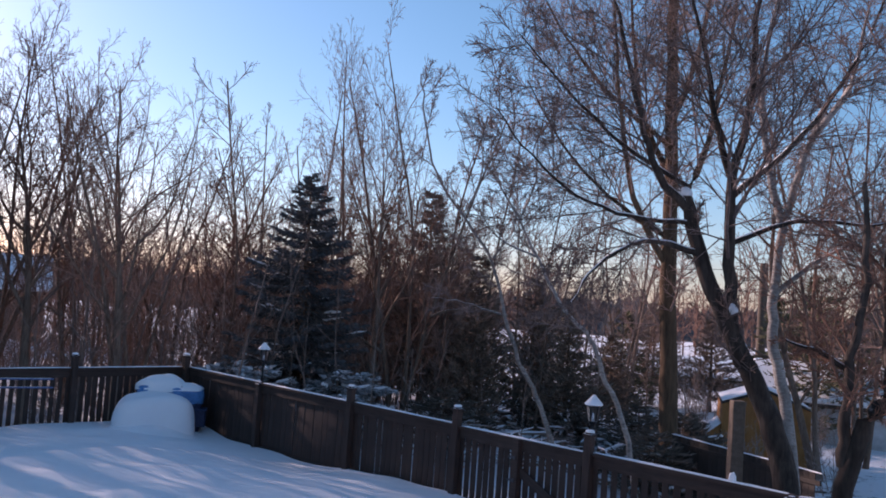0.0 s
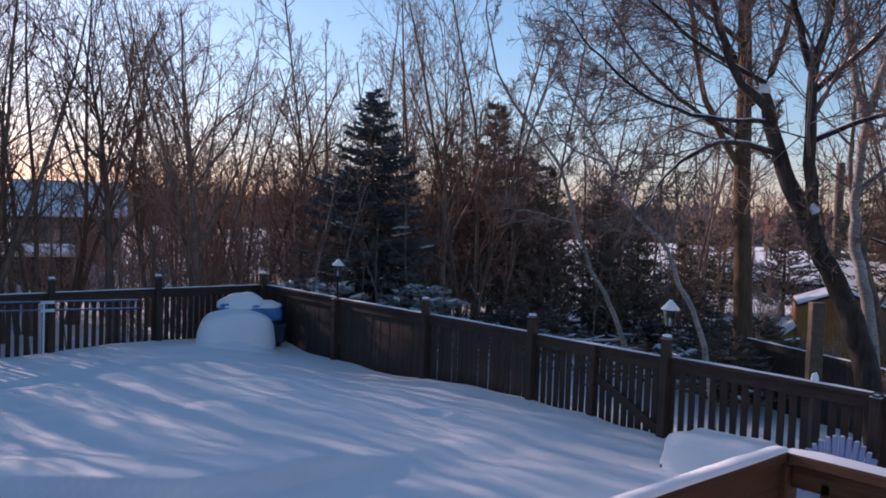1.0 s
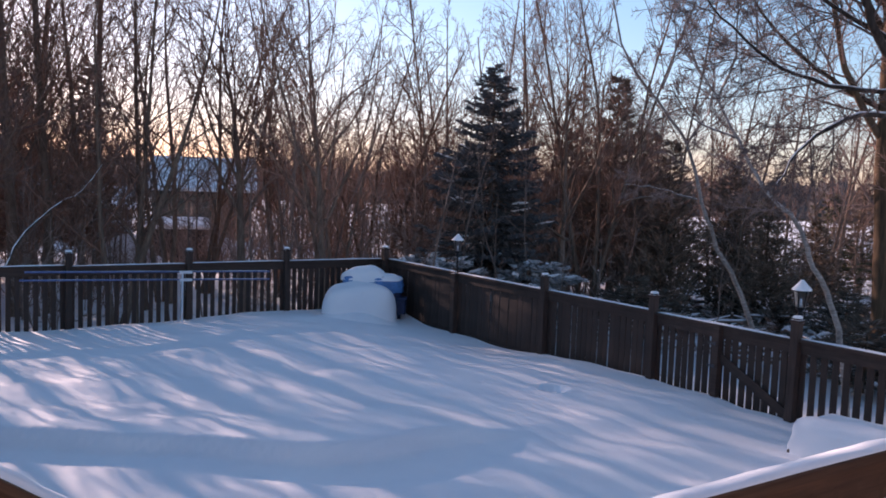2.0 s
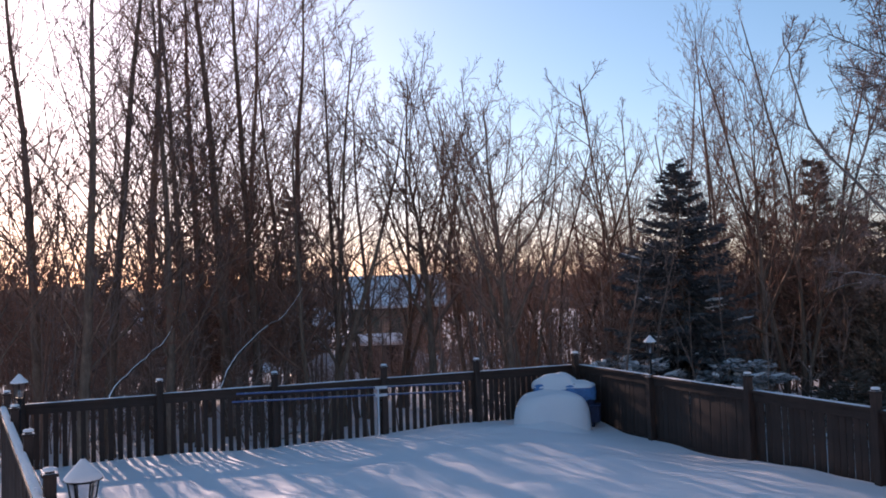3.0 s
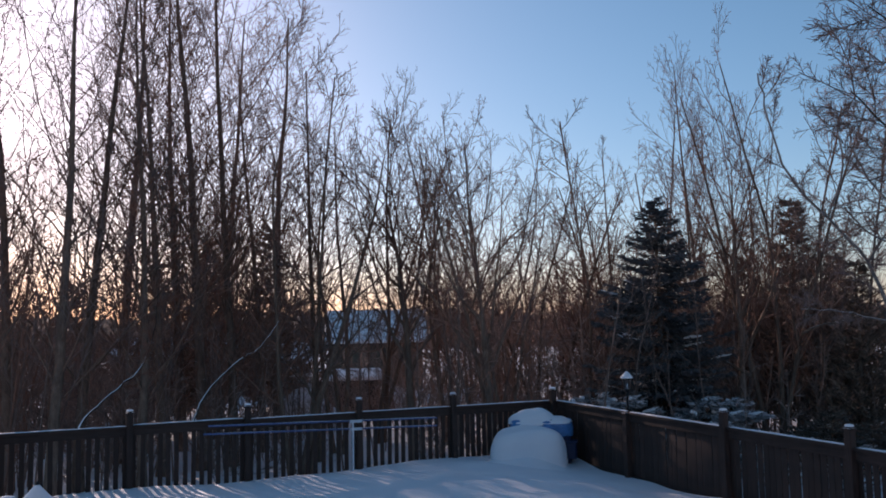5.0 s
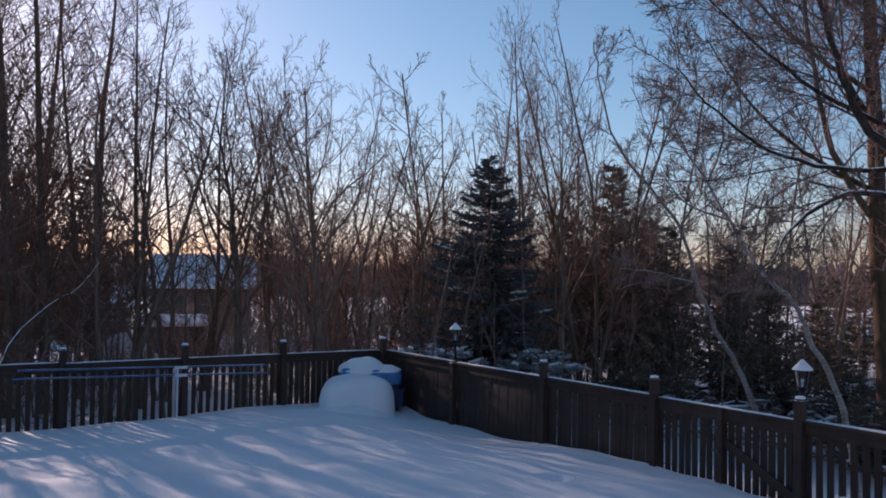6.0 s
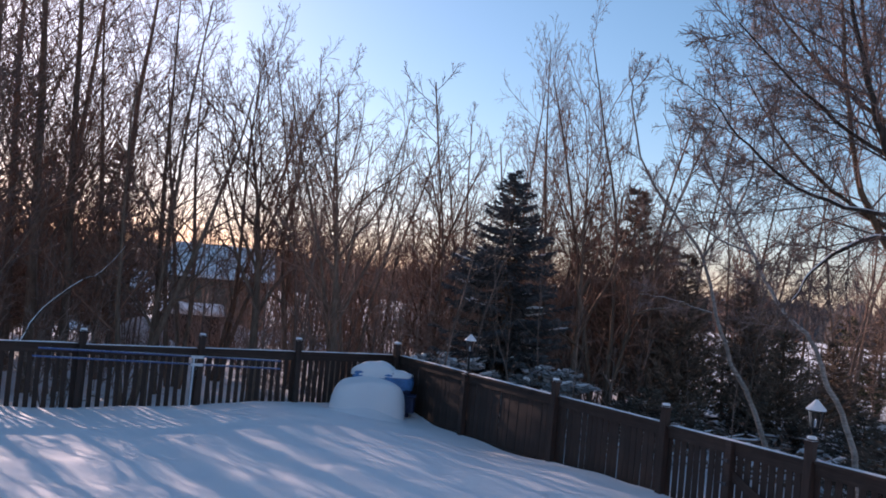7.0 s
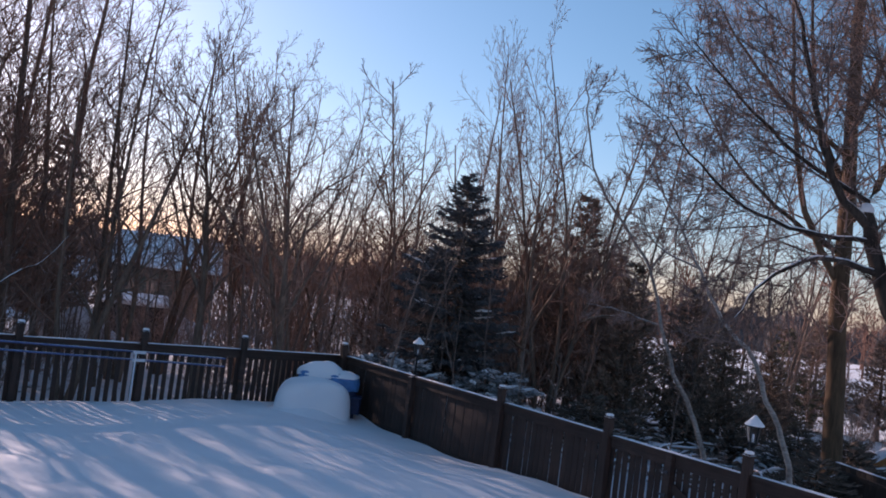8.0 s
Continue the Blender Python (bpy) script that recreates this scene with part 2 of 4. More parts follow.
# ---- plan of the pool deck: corner, and the ways along the two far fences ----
CORNER = Vector((-7.21, 18.46, 0))
ALONG_L = Vector((-0.6288, -0.7775, 0))
ALONG_R = Vector((0.7775, -0.6288, 0))
LEFT_END = Vector((-14.38, 9.25, 0))
ALONG_3 = Vector((0.863, -0.505, 0))
RAIL_TOP, POST_TOP = 1.06, 1.41


def plan(a, b, z=0.0):
    p = CORNER + ALONG_L * a + ALONG_R * b
    return Vector((p.x, p.y, z))


def ground_height(x, y):
    d = math.hypot(x, y)
    far = min(max((d - 20) / 40, 0), 1)
    return -1.25 - 0.5 * far + 0.22 * noise.noise(Vector((x * 0.12, y * 0.12, 3))) + 0.08 * noise.noise(Vector((x * 0.6, y * 0.6, 7)))


def smooth(e0, e1, v):
    t = min(max((v - e0) / (e1 - e0), 0), 1)
    return t * t * (3 - 2 * t)


def snow_height(a, b):
    p = plan(a, b)
    z = 0.02 + 0.07 * noise.noise(Vector((a * 0.35, b * 0.22, 1.5))) + 0.05 * noise.noise(Vector((a * 0.5 + b * 0.15, b * 1.05, 5.1)))
    z += 0.012 * noise.noise(Vector((a * 2.3, b * 1.4, 9.4)))
    z -= 0.20 * smooth(2.2, 0.1, a) * smooth(0.3, 2.5, b) * smooth(7.5, 4.0, b)
    z -= 0.09 * smooth(3.5, 0.0, b) + 0.06 * smooth(4.5, 9.5, a) * smooth(4.0, 0.5, b)
    # the lip of a drift across the middle of the deck
    lip = 9.5 - 0.115 * max(a - 4.5, 0) ** 2 + 0.25 * noise.noise(Vector((a * 0.9, 0, 2.2)))
    k = b - lip
    z += 0.17 * smooth(-2.2, 0.0, k) * smooth(0.16, 0.0, k) * smooth(3.0, 5.0, a)
    z -= 0.06 * smooth(0.0, 0.6, k)
    hole = (p.xy - Vector((-2.02, 11.9))).length
    z -= 0.30 * math.exp(-(hole / 0.14) ** 2) - 0.03 * math.exp(-((hole - 0.26) / 0.1) ** 2)
    if a > 11.44 - 0.1517 * b:
        z = -1.6
    return z


# ---- ground and snow ----
def sheet(name, xs, ys, height, place, material, smooth_shade=True):
    verts = [place(x, y, height(x, y)) for y in ys for x in xs]
    n = len(xs)
    faces = [(j * n + i, j * n + i + 1, (j + 1) * n + i + 1, (j + 1) * n + i) for j in range(len(ys) - 1) for i in range(n - 1)]
    b = Build()
    b.add(verts, faces)
    return new(name, b.mesh(name, material, smooth_shade))


def spaced(near, far):
    """Steps that widen outwards."""
    out = [0.0]
    step = near
    while out[-1] < far:
        out.append(out[-1] + step)
        step *= 1.11 if out[-1] > 45 else 1.0
    return [-v for v in out[:0:-1]] + out


axis = spaced(0.9, 2500)
tagged(sheet("ground", axis, axis, ground_height, lambda x, y, z: (x, y, z), M_GROUND), "woodland floor of leaf litter under patchy snow", "ground", kind="structure")

deck_a = [-0.02 + 0.08 * i for i in range(147)]
deck_b = [-0.02 + 0.08 * i for i in range(206)]
snow_sheet = sheet("snow_covered_deck", deck_a, deck_b, snow_height, lambda a, b, z: plan(a, b, z)[:], M_SNOW)
tagged(snow_sheet, "deep untouched blue-shaded snow over the pool deck", "snow", kind="structure")
b = Build()
rim = [(0.02, 0.02), (11.38, 0.02), (8.95, 16.2), (0.02, 16.2)]
b.add([plan(x, y, z)[:] for z in (-1.7, -0.32) for x, y in rim], [(0, 1, 2, 3), (4, 5, 6, 7), (0, 1, 5, 4), (1, 2, 6, 5), (2, 3, 7, 6), (3, 0, 4, 7)])
tagged(new("deck_base", b.mesh("deck_base", M_OLDFENCE)), "dark boarded base of the raised pool deck", "deck", kind="structure")


# ---- fences ----
def snow_strip(length, width, height, seed, n=24):
    """A long low ridge of snow along x."""
    rows = []
    for i in range(n + 1):
        x = (i / n - 0.5) * length
        h = height * (0.75 + 0.5 * noise.noise(Vector((x * 1.7, seed * 3.1, 0))) + 0.45 * noise.noise(Vector((x * 6.3, seed * 2.3, 8)))) * (0.35 if i in (0, n) else 1)
        w = width / 2 * (0.94 + 0.1 * noise.noise(Vector((x * 2.1, seed * 5.7, 4))))
        rows.append([(x, -w, 0), (x, -w * 0.8, h * 0.75), (x, 0, h), (x, w * 0.8, h * 0.75), (x, w, 0)])
    verts = np.array(rows).reshape(-1, 3)
    faces = [(5 * i + j, 5 * i + j + 1, 5 * i + 5 + j + 1, 5 * i + 5 + j) for i in range(n) for j in range(4)]
    return Build().add(verts, [f[::-1] for f in faces])


def post_mesh(name, width, height, material):
    b = Build()
    b.box((width, width, height), Matrix.Translation((0, 0, height / 2)), 0.008)
    b.box((width + 0.035, width + 0.035, 0.03), Matrix.Translation((0, 0, height + 0.015)), 0.008)
    b.box((width * 0.7, width * 0.7, 0.025), Matrix.Translation((0, 0, height + 0.042)), 0.01)
    return b.mesh(name, material)


POST = post_mesh("post", 0.115, POST_TOP + 0.42, M_FENCE)
SHORT_POST = post_mesh("post", 0.115, RAIL_TOP + 0.50, M_FENCE)
POST_SNOW = Build().lump((0, 0, 0), (0.125, 0.125, 0.035), 3, 0.1, 5, 12).mesh("post_snow", M_SNOW, True)
PICKETS = {}


def picket_mesh(width, height):
    key = (round(width, 3), round(height, 2))
    if key not in PICKETS:
        PICKETS[key] = Build().box((width, 0.02, height), Matrix.Translation((0, 0, height / 2)), 0.004).mesh("picket", M_FENCE)
    return PICKETS[key]


def fence(name, start, way, posts, bays, label, side):
    """posts: distances along the way. bays: (picket width, gap) for each stretch. side: +1 when the inner face is to the left of the way."""
    start, way = Vector(start), Vector(way).normalized()
    yaw = math.degrees(math.atan2(way.y, way.x))
    root = thing(name, turn_z(start.x, start.y, 0, yaw), label, "fence")
    rng = random.Random(len(name) * 7 + int(posts[-1]))
    for x in posts:
        short = (x > 13 or x == 2.93) and name == "board_fence"
        p = part("post", SHORT_POST if short else POST, None, root, m=pose(x, 0, -0.55, rng.uniform(-0.7, 0.7), rng.uniform(-0.7, 0.7), 0))
        if short:
            continue
        part("post_snow", POST_SNOW, None, p, "small cap of snow", m=pose(0.005, 0, POST_TOP + 0.472, 0, 0, rng.uniform(0, 90)))
    for i, (x0, x1, (w, gap)) in enumerate(zip(posts, posts[1:], bays)):
        mid, span = (x0 + x1) / 2, x1 - x0
        drop = rng.uniform(-0.012, 0.012)
        part("cap_rail", Build().box((span - 0.012, 0.135, 0.04), None, 0.006), M_RAIL, root, m=pose(mid, -side * 0.07, RAIL_TOP - 0.02 + drop, 0, 0, 0))
        part("upper_rail", Build().box((span - 0.012, 0.038, 0.15), None, 0.005), M_RAIL, root, m=pose(mid, -side * 0.06, RAIL_TOP - 0.117 + drop, 0, 0, 0))
        part("lower_rail", Build().box((span - 0.012, 0.038, 0.09), None, 0.005), M_RAIL, root, m=pose(mid, -side * 0.06, -0.22, 0, 0, 0))
        part("rail_snow", snow_strip(span - 0.13, 0.10, 0.017, i + len(name)), M_SNOW, root, "thin line of snow", True, pose(mid, -side * 0.07, RAIL_TOP + 0.001 + drop, 0, 0, 0))
        n = max(1, int(span / (w + gap)))
        pitch = span / n
        me = picket_mesh(w, RAIL_TOP + 0.50 - 0.045)
        for j in range(n):
            part("picket", me, None, root, m=pose(x0 + (j + 0.5) * pitch + rng.uniform(-0.004, 0.004), -side * 0.092, -0.5 + drop, rng.uniform(-0.4, 0.4), rng.uniform(-0.5, 0.5), 0))
    return root


OPEN = (0.088, 0.066)
fence_l = fence("picket_fence", CORNER, ALONG_L, [0, 2.44, 4.60, 6.89, 9.07, 11.46], [(0.1, 0.035), OPEN, OPEN, OPEN, OPEN],
                "dark brown stained picket fence with snow-lined rail", 1)
fence_r = fence("board_fence", CORNER, ALONG_R, [0.07, 2.93, 5.75, 8.31, 10.72, 13.45, 16.2], [(0.135, 0.002), (0.135, 0.002), (0.115, 0.012), (0.10, 0.024), (0.092, 0.052), OPEN],
                "dark brown stained board fence with a gate", -1)
fence_3 = fence("side_fence", LEFT_END, ALONG_3, [0.07, 2.5, 5.4, 8.2, 10.9, 13.4], [OPEN, (0.1, 0.03), (0.1, 0.03), (0.1, 0.03), (0.1, 0.03)],
                "dark brown picket fence with snowy jagged top rail", 1)

# gate in the board fence: hinge post, brace and hinges
gate_x = 9.52
part("gate_post", Build().box((0.1, 0.1, 1.5), None, 0.006), M_RAIL, fence_r, "gate hinge post", m=pose(gate_x, 0.0, 0.30, 0, 0, 0))
brace = part("gate_brace", Build().box((1.35, 0.03, 0.13), None, 0.004), M_RAIL, fence_r, "diagonal gate brace", m=pose(10.12, 0.03, 0.30, 0, 27, 0))
for hz in (0.78, 0.46):
    part("hinge", Build().box((0.12, 0.012, 0.03), None, 0.003).box((0.025, 0.025, 0.05), Matrix.Translation((0.06, 0, 0))), M_STEEL, fence_r, "grey steel hinge", m=pose(gate_x - 0.06, -0.055, hz, 0, 0, 0))

# slipped snow standing in teeth on the side fence's rail
for i in range(70):
    x = 0.4 + i * 0.155
    part("snow_tooth", Build().lump((0, 0, 0), (0.10, 0.10, 0.05), i, 0.2, 3, 8) if i == 0 else bpy.data.objects["snow_tooth"].data, M_SNOW, fence_3, "", True, pose(x, -0.07, RAIL_TOP + 0.012, 0, 0, 20 * math.sin(i * 1.7)))


# ---- lanterns ----
def lantern(name="garden_lantern"):
    """A six-sided lantern on a stem; its foot is at the origin, the middle of its glass at 0.75."""
    root = thing(name, Matrix(), "black garden lantern with clear panes and snow-capped roof", "lantern", "fence lanterns")

    def ring(r, z, n=6):
        return [(r * math.cos(a * 2 * math.pi / n), r * math.sin(a * 2 * math.pi / n), z) for a in range(n)]

    def stack(levels, n=6):
        b = Build()
        v = [p for r, z in levels for p in ring(r, z, n)]
        b.add(v, [(i * n + j, i * n + (j + 1) % n, (i + 1) * n + (j + 1) % n, (i + 1) * n + j) for i in range(len(levels) - 1) for j in range(n)])
        return b

    part("stem", stack([(0.05, 0), (0.05, 0.03), (0.022, 0.06), (0.022, 0.44), (0.045, 0.47), (0.03, 0.52), (0.07, 0.58), (0.005, 0.585)], 10), M_BLACK, root)
    part("pane_body", stack([(0.070, 0.59), (0.108, 0.80)]), M_GLASS, root, "clear glass panes")
    for a in range(6):
        c, s = math.cos(a * math.pi / 3), math.sin(a * math.pi / 3)
        part("glazing_bar", Build().tubes([(np.array([(0.073 * c, 0.073 * s, 0.585), (0.112 * c, 0.112 * s, 0.81)]), np.array([0.0075, 0.0075]))], 4), M_BLACK, root)
    part("candle_tube", stack([(0.018, 0.59), (0.018, 0.70), (0.001, 0.705)], 8), M_WHITE, root)
    part("roof", stack([(0.128, 0.80), (0.145, 0.815), (0.075, 0.885), (0.03, 0.93), (0.012, 0.955), (0.016, 0.975), (0.002, 0.99)]), M_BLACK, root)
    part("roof_snow", stack([(0.138, 0.818), (0.140, 0.834), (0.112, 0.866), (0.074, 0.903), (0.036, 0.944), (0.015, 0.966)], 12), M_SNOW, root, "cap of snow", True)
    return root


first = lantern()
spots = [CORNER + ALONG_R * 2.70 - ALONG_L * 0.20, CORNER + ALONG_R * 10.64 - ALONG_L * 0.20, LEFT_END + ALONG_3 * 2.42 - Vector((-ALONG_3.y, ALONG_3.x, 0)) * 0.10 + Vector((0.09, 0.15, 0)), Vector((-5.12, 3.86, 0))]
first.matrix_basis = turn_z(spots[0].x, spots[0].y, 0.92, 10)
for i, p in enumerate(spots[1:]):
    copy_thing(first, turn_z(p.x, p.y, (0.90, 0.90, 0.93)[i], 25 * i))
for o in bpy.data.objects:
    if o.name.startswith("garden_lantern"):
        o.scale = (0.9, 0.9, 0.95)
for p, z in zip(spots, (0.92, 0.90, 0.90, 0.93)):
    br = thing("lantern_post", turn_z(p.x, p.y, -0.5, 0), "slim dark post carrying a garden lantern", "post", "lantern posts")
    part("pole", Build().box((0.055, 0.055, z + 0.5), Matrix.Translation((0, 0, (z + 0.5) / 2)), 0.006), M_RAIL, br)


# ---- things on the pool deck ----
def pool_poles():
    root = thing("pool_poles", Matrix(), "two blue telescopic pool poles hung along the fence", "pool pole")
    for z0, z1, a0, a1 in ((0.985, 0.865, 7.66, 2.93), (0.835, 0.70, 7.75, 2.93)):
        p, q = plan(a0, 0.20, z0), plan(a1, 0.20, z1)
        b = Build().tubes([(np.array([p, p.lerp(q, 0.55), p.lerp(q, 0.55), q]), np.array([0.019, 0.019, 0.016, 0.016]))], 10)
        part("pole", b, M_BLUEPOLE, root, smooth=True)
        s = snow_strip((p - q).length * 0.98, 0.022, 0.006, z0 * 9, 40)
        part("pole_snow", s, M_SNOW, root, "line of snow", True, between(p + Vector((0, 0, 0.014)), q + Vector((0, 0, 0.014))))
    for a, z in ((4.72, 0.90), (4.72, 0.745)):
        part("bracket", Build().box((0.26, 0.05, 0.055), None, 0.008), M_WHITE, root, "white pole bracket", m=between(plan(a - 0.13, 0.205, z), plan(a + 0.13, 0.205, z)))
    return root


pool_poles()
upright = thing("pipe", turn_z(*plan(4.79, 0.22, -0.1), 0), "white plastic pipe leaning upright on the fence", "pipe")
part("tube", Build().tubes([(np.array([(0, 0, 0), (0, 0, 0.5), (0.0, 0.0, 1.0)]), np.array([0.022, 0.022, 0.022]))], 10), M_WHITE, upright, smooth=True)


def equipment():
    o = Vector((-7.06, 17.28, 0.0))
    box = thing("storage_bench", turn_z(o.x, o.y, 0, 21), "blue vinyl-covered bench half buried in deep snow", "bench")
    part("base", Build().box((1.3, 0.6, 0.62), Matrix.Translation((0.02, 0.10, 0.16)), 0.05), M_NAVY, box)
    part("cushion", Build().lump((0.05, 0.12, 0.42), (1.34, 0.66, 0.35), 4, 0.06, 10, 24, 5.0, 0.45), M_BLUE, box, "bright blue vinyl cover", True)
    part("strap", Build().box((0.045, 0.64, 0.03), Matrix.Translation((0.26, 0.12, 0.775)), 0.006), M_WHITE, box, "pale strap")
    part("snow_top", Build().lump((-0.14, 0.10, 0.66), (1.02, 0.64, 0.31), 8, 0.2, 12, 28, 2.8, 1.5).lump((0.03, 0.11, 0.69), (1.32, 0.66, 0.13), 9, 0.15, 8, 28, 3.6, 1.2), M_SNOW, box, "rounded cap of snow", True)
    part("snow_drift", Build().lump((-0.22, -0.42, -0.22), (1.62, 0.9, 0.86), 12, 0.09, 16, 36, 3.2, 0.85).lump((-0.34, -0.55, -0.30), (2.3, 1.5, 0.44), 13, 0.10, 12, 32, 2.2, 2.2), M_SNOW, box, "smooth drift of snow", True)
    crate = thing("crate", turn_z(*(o + Vector((0.65, 0.07, -0.02))), 18), "small navy plastic crate at the bench end", "crate")
    b = Build()
    b.box((0.30, 0.34, 0.34), Matrix.Translation((0, 0, 0.17)), 0.02)
    part("body", b, M_NAVY, crate)
    for i in range(4):
        part("rib", Build().box((0.02, 0.36, 0.32), Matrix.Translation((-0.12 + i * 0.08, 0, 0.17)), 0.004), M_NAVY, crate)
    part("rim", Build().box((0.34, 0.38, 0.03), Matrix.Translation((0, 0, 0.35)), 0.008), M_NAVY, crate)


equipment()


def buried_table():
    t = thing("low_table", turn_z(1.74, 10.25, -0.06, -30), "low patio table buried under a smooth loaf of snow", "table")
    part("top", Build().box((1.36, 0.7, 0.04), Matrix.Translation((0, 0, 0.05)), 0.012), M_PORCH, t)
    for x in (-0.58, 0.58):
        for y in (-0.28, 0.28):
            part("leg", Build().box((0.06, 0.06, 0.3), Matrix.Translation((x, y, -0.11)), 0.006), M_PORCH, t)
    part("snow_loaf", Build().lump((0, 0, -0.02), (1.54, 0.9, 0.50), 21, 0.12, 10, 24, 3.0), M_SNOW, t, "thick loaf of snow", True)


buried_table()


def adirondack():
    c = thing("adirondack_chair", turn_z(2.86, 9.86, 0.19, -22), "pale blue slatted garden chair filled with snow", "chair")
    c.scale = (0.84, 0.84, 0.84)
    n = 9
    for i in range(n):
        f = (i - (n - 1) / 2) / ((n - 1) / 2)
        h = 0.56 - 0.16 * f * f
        b = Build()
        b.box((0.072, 0.02, h), Matrix.Translation((0, 0, h / 2)), 0.018)
        part("back_slat", b, M_CHAIR, c, m=pose(f * 0.27, 0.02, -0.08, -14, f * 9, 0))
        part("slat_snow", Build().lump((0, 0, 0), (0.06, 0.04, 0.02), i, 0.2, 3, 8), M_SNOW, c, "", True, pose(f * (0.27 + 0.16 * h), 0.02 + 0.23 * h, -0.085 + h * 0.96, 0, 0, 0))
    for s in (-1, 1):
        part("arm", Build().box((0.11, 0.62, 0.025), None, 0.012), M_CHAIR, c, m=pose(s * 0.38, -0.24, 0.22, 4, 0, 0))
        part("arm_post", Build().box((0.06, 0.06, 0.4), None, 0.006), M_CHAIR, c, m=pose(s * 0.36, -0.46, 0.02, 0, 0, 0))
    part("seat", Build().box((0.56, 0.5, 0.03), None, 0.008), M_CHAIR, c, m=pose(0, -0.25, 0.02, 8, 0, 0))
    part("seat_snow", Build().lump((0, -0.26, 0.03), (0.6, 0.5, 0.2), 33, 0.15, 7, 18), M_SNOW, c, "heap of snow on the seat", True)


adirondack()


# ---- the porch under the camera: floor, rails and stair rail ----
PORCH_FLOOR, PORCH_RAIL = 1.18, 2.11


def boards(name, p, q, width, n, material, label):
    root = thing(name, Matrix(), label, "decking", kind="structure")
    p, q = Vector(p), Vector(q)
    x = (q - p).normalized()
    y = Vector((-x.y, x.x, 0))
    me = Build().box(((q - p).length, width / n - 0.006, 0.035), None, 0.003).mesh("plank", material)
    for i in range(n):
        m = between(p, q)
        m.translation += y * ((i + 0.5) * width / n)
        part("plank", me, None, root, m=m)
    return root


porch_corner = Vector((0.72, 3.30, 0))
porch_in = porch_corner + ALONG_R * 0.05
boards("porch_floor", (porch_in + ALONG_L * 5.0).to_tuple()[:2] + (PORCH_FLOOR - 0.02,), (porch_in).to_tuple()[:2] + (PORCH_FLOOR - 0.02,), -4.4, 30, M_PORCH, "brown stained porch boards")


def railing(name, p, q, label, step=0.13, end_posts=(True, True), face=0.14):
    """A rail between two plan points: cap board, face board, balusters, posts, snow."""
    root = thing(name, Matrix(), label, "railing", "porch railings")
    p, q = Vector((p[0], p[1], 0)), Vector((q[0], q[1], 0))
    up = Vector((0, 0, 1))
    span = (q - p).length
    hp, hq = p + up * (PORCH_RAIL - 0.02), q + up * (PORCH_RAIL - 0.02)
    part("cap_board", Build().box((span, 0.075, 0.036), None, 0.006), M_PORCH, root, m=between(hp, hq))
    part("face_board", Build().box((span - 0.02, 0.036, face), None, 0.005), M_PORCH, root, m=between(hp - up * (0.02 + face / 2), hq - up * (0.02 + face / 2)))
    part("bottom_rail", Build().box((span - 0.02, 0.036, 0.09), None, 0.005), M_PORCH, root, m=between(p + up * (PORCH_FLOOR + 0.12), q + up * (PORCH_FLOOR + 0.12)))
    part("rail_snow", snow_strip(span + 0.03, 0.074, 0.016, len(name), 40), M_SNOW, root, "ridge of snow", True, between(hp + up * 0.019, hq + up * 0.019))
    n = int(span / step)
    me = Build().box((0.036, 0.036, PORCH_RAIL - PORCH_FLOOR - 0.17), None, 0.004).mesh("baluster", M_PORCH)
    x = (q - p).normalized()
    for i in range(1, n):
        o = p + x * (i * span / n) + up * ((PORCH_RAIL + PORCH_FLOOR) / 2)
        part("baluster", me, None, root, m=turn_z(o.x, o.y, o.z, math.degrees(math.atan2(x.y, x.x))))
    for o, on in zip((p, q), end_posts):
        if on:
            part("newel", Build().box((0.09, 0.09, PORCH_RAIL + 0.9), None, 0.006), M_PORCH, root, m=turn_z(o.x, o.y, (PORCH_RAIL - 0.05 - 0.95) / 2, math.degrees(math.atan2(x.y, x.x))))
    return root


railing("front_railing", porch_corner, porch_corner + ALONG_L * 2.0, "brown stained porch railing topped with snow")
railing("end_railing", porch_corner + ALONG_R * 0.039, porch_corner + ALONG_R * 4.3, "brown stained end railing with balusters and snow", end_posts=(False, True), face=0.085)
stair_top = Vector((-2.75, 2.215, 0))
railing("stair_landing_railing", stair_top - ALONG_L * 0.03, stair_top + ALONG_L * 1.3, "brown stained stair railing with two boards and snow")
boards("stair_landing", (stair_top + ALONG_R * 0.05).to_tuple()[:2] + (PORCH_FLOOR - 0.02,), (stair_top + ALONG_R * 0.05 + ALONG_L * 1.3).to_tuple()[:2] + (PORCH_FLOOR - 0.02,), 2.15, 15, M_PORCH, "brown stained landing boards")
hand = thing("stair_handrail", Matrix(), "sloping brown stair handrail capped with snow", "handrail")
h0 = stair_top + Vector((0, 0, PORCH_RAIL - 0.15)) - ALONG_L * 0.055
h1 = h0 - ALONG_L * 1.35 - Vector((0, 0, 0.98))
part("cap_board", Build().box(((h1 - h0).length, 0.14, 0.036), None, 0.006), M_PORCH, hand, m=between(h0, h1))
part("side_board", Build().box(((h1 - h0).length, 0.036, 0.14), None, 0.005), M_PORCH, hand, m=between(h0 - Vector((0, 0, 0.1)), h1 - Vector((0, 0, 0.1))))
part("rail_snow", snow_strip((h1 - h0).length, 0.12, 0.035, 5, 16), M_SNOW, hand, "ridge of snow", True, between(h0 + Vector((0, 0, 0.022)), h1 + Vector((0, 0, 0.022))))
part("newel", Build().box((0.09, 0.09, 1.3), None, 0.006), M_PORCH, hand, m=turn_z(h1.x, h1.y, h1.z - 0.62, 39))
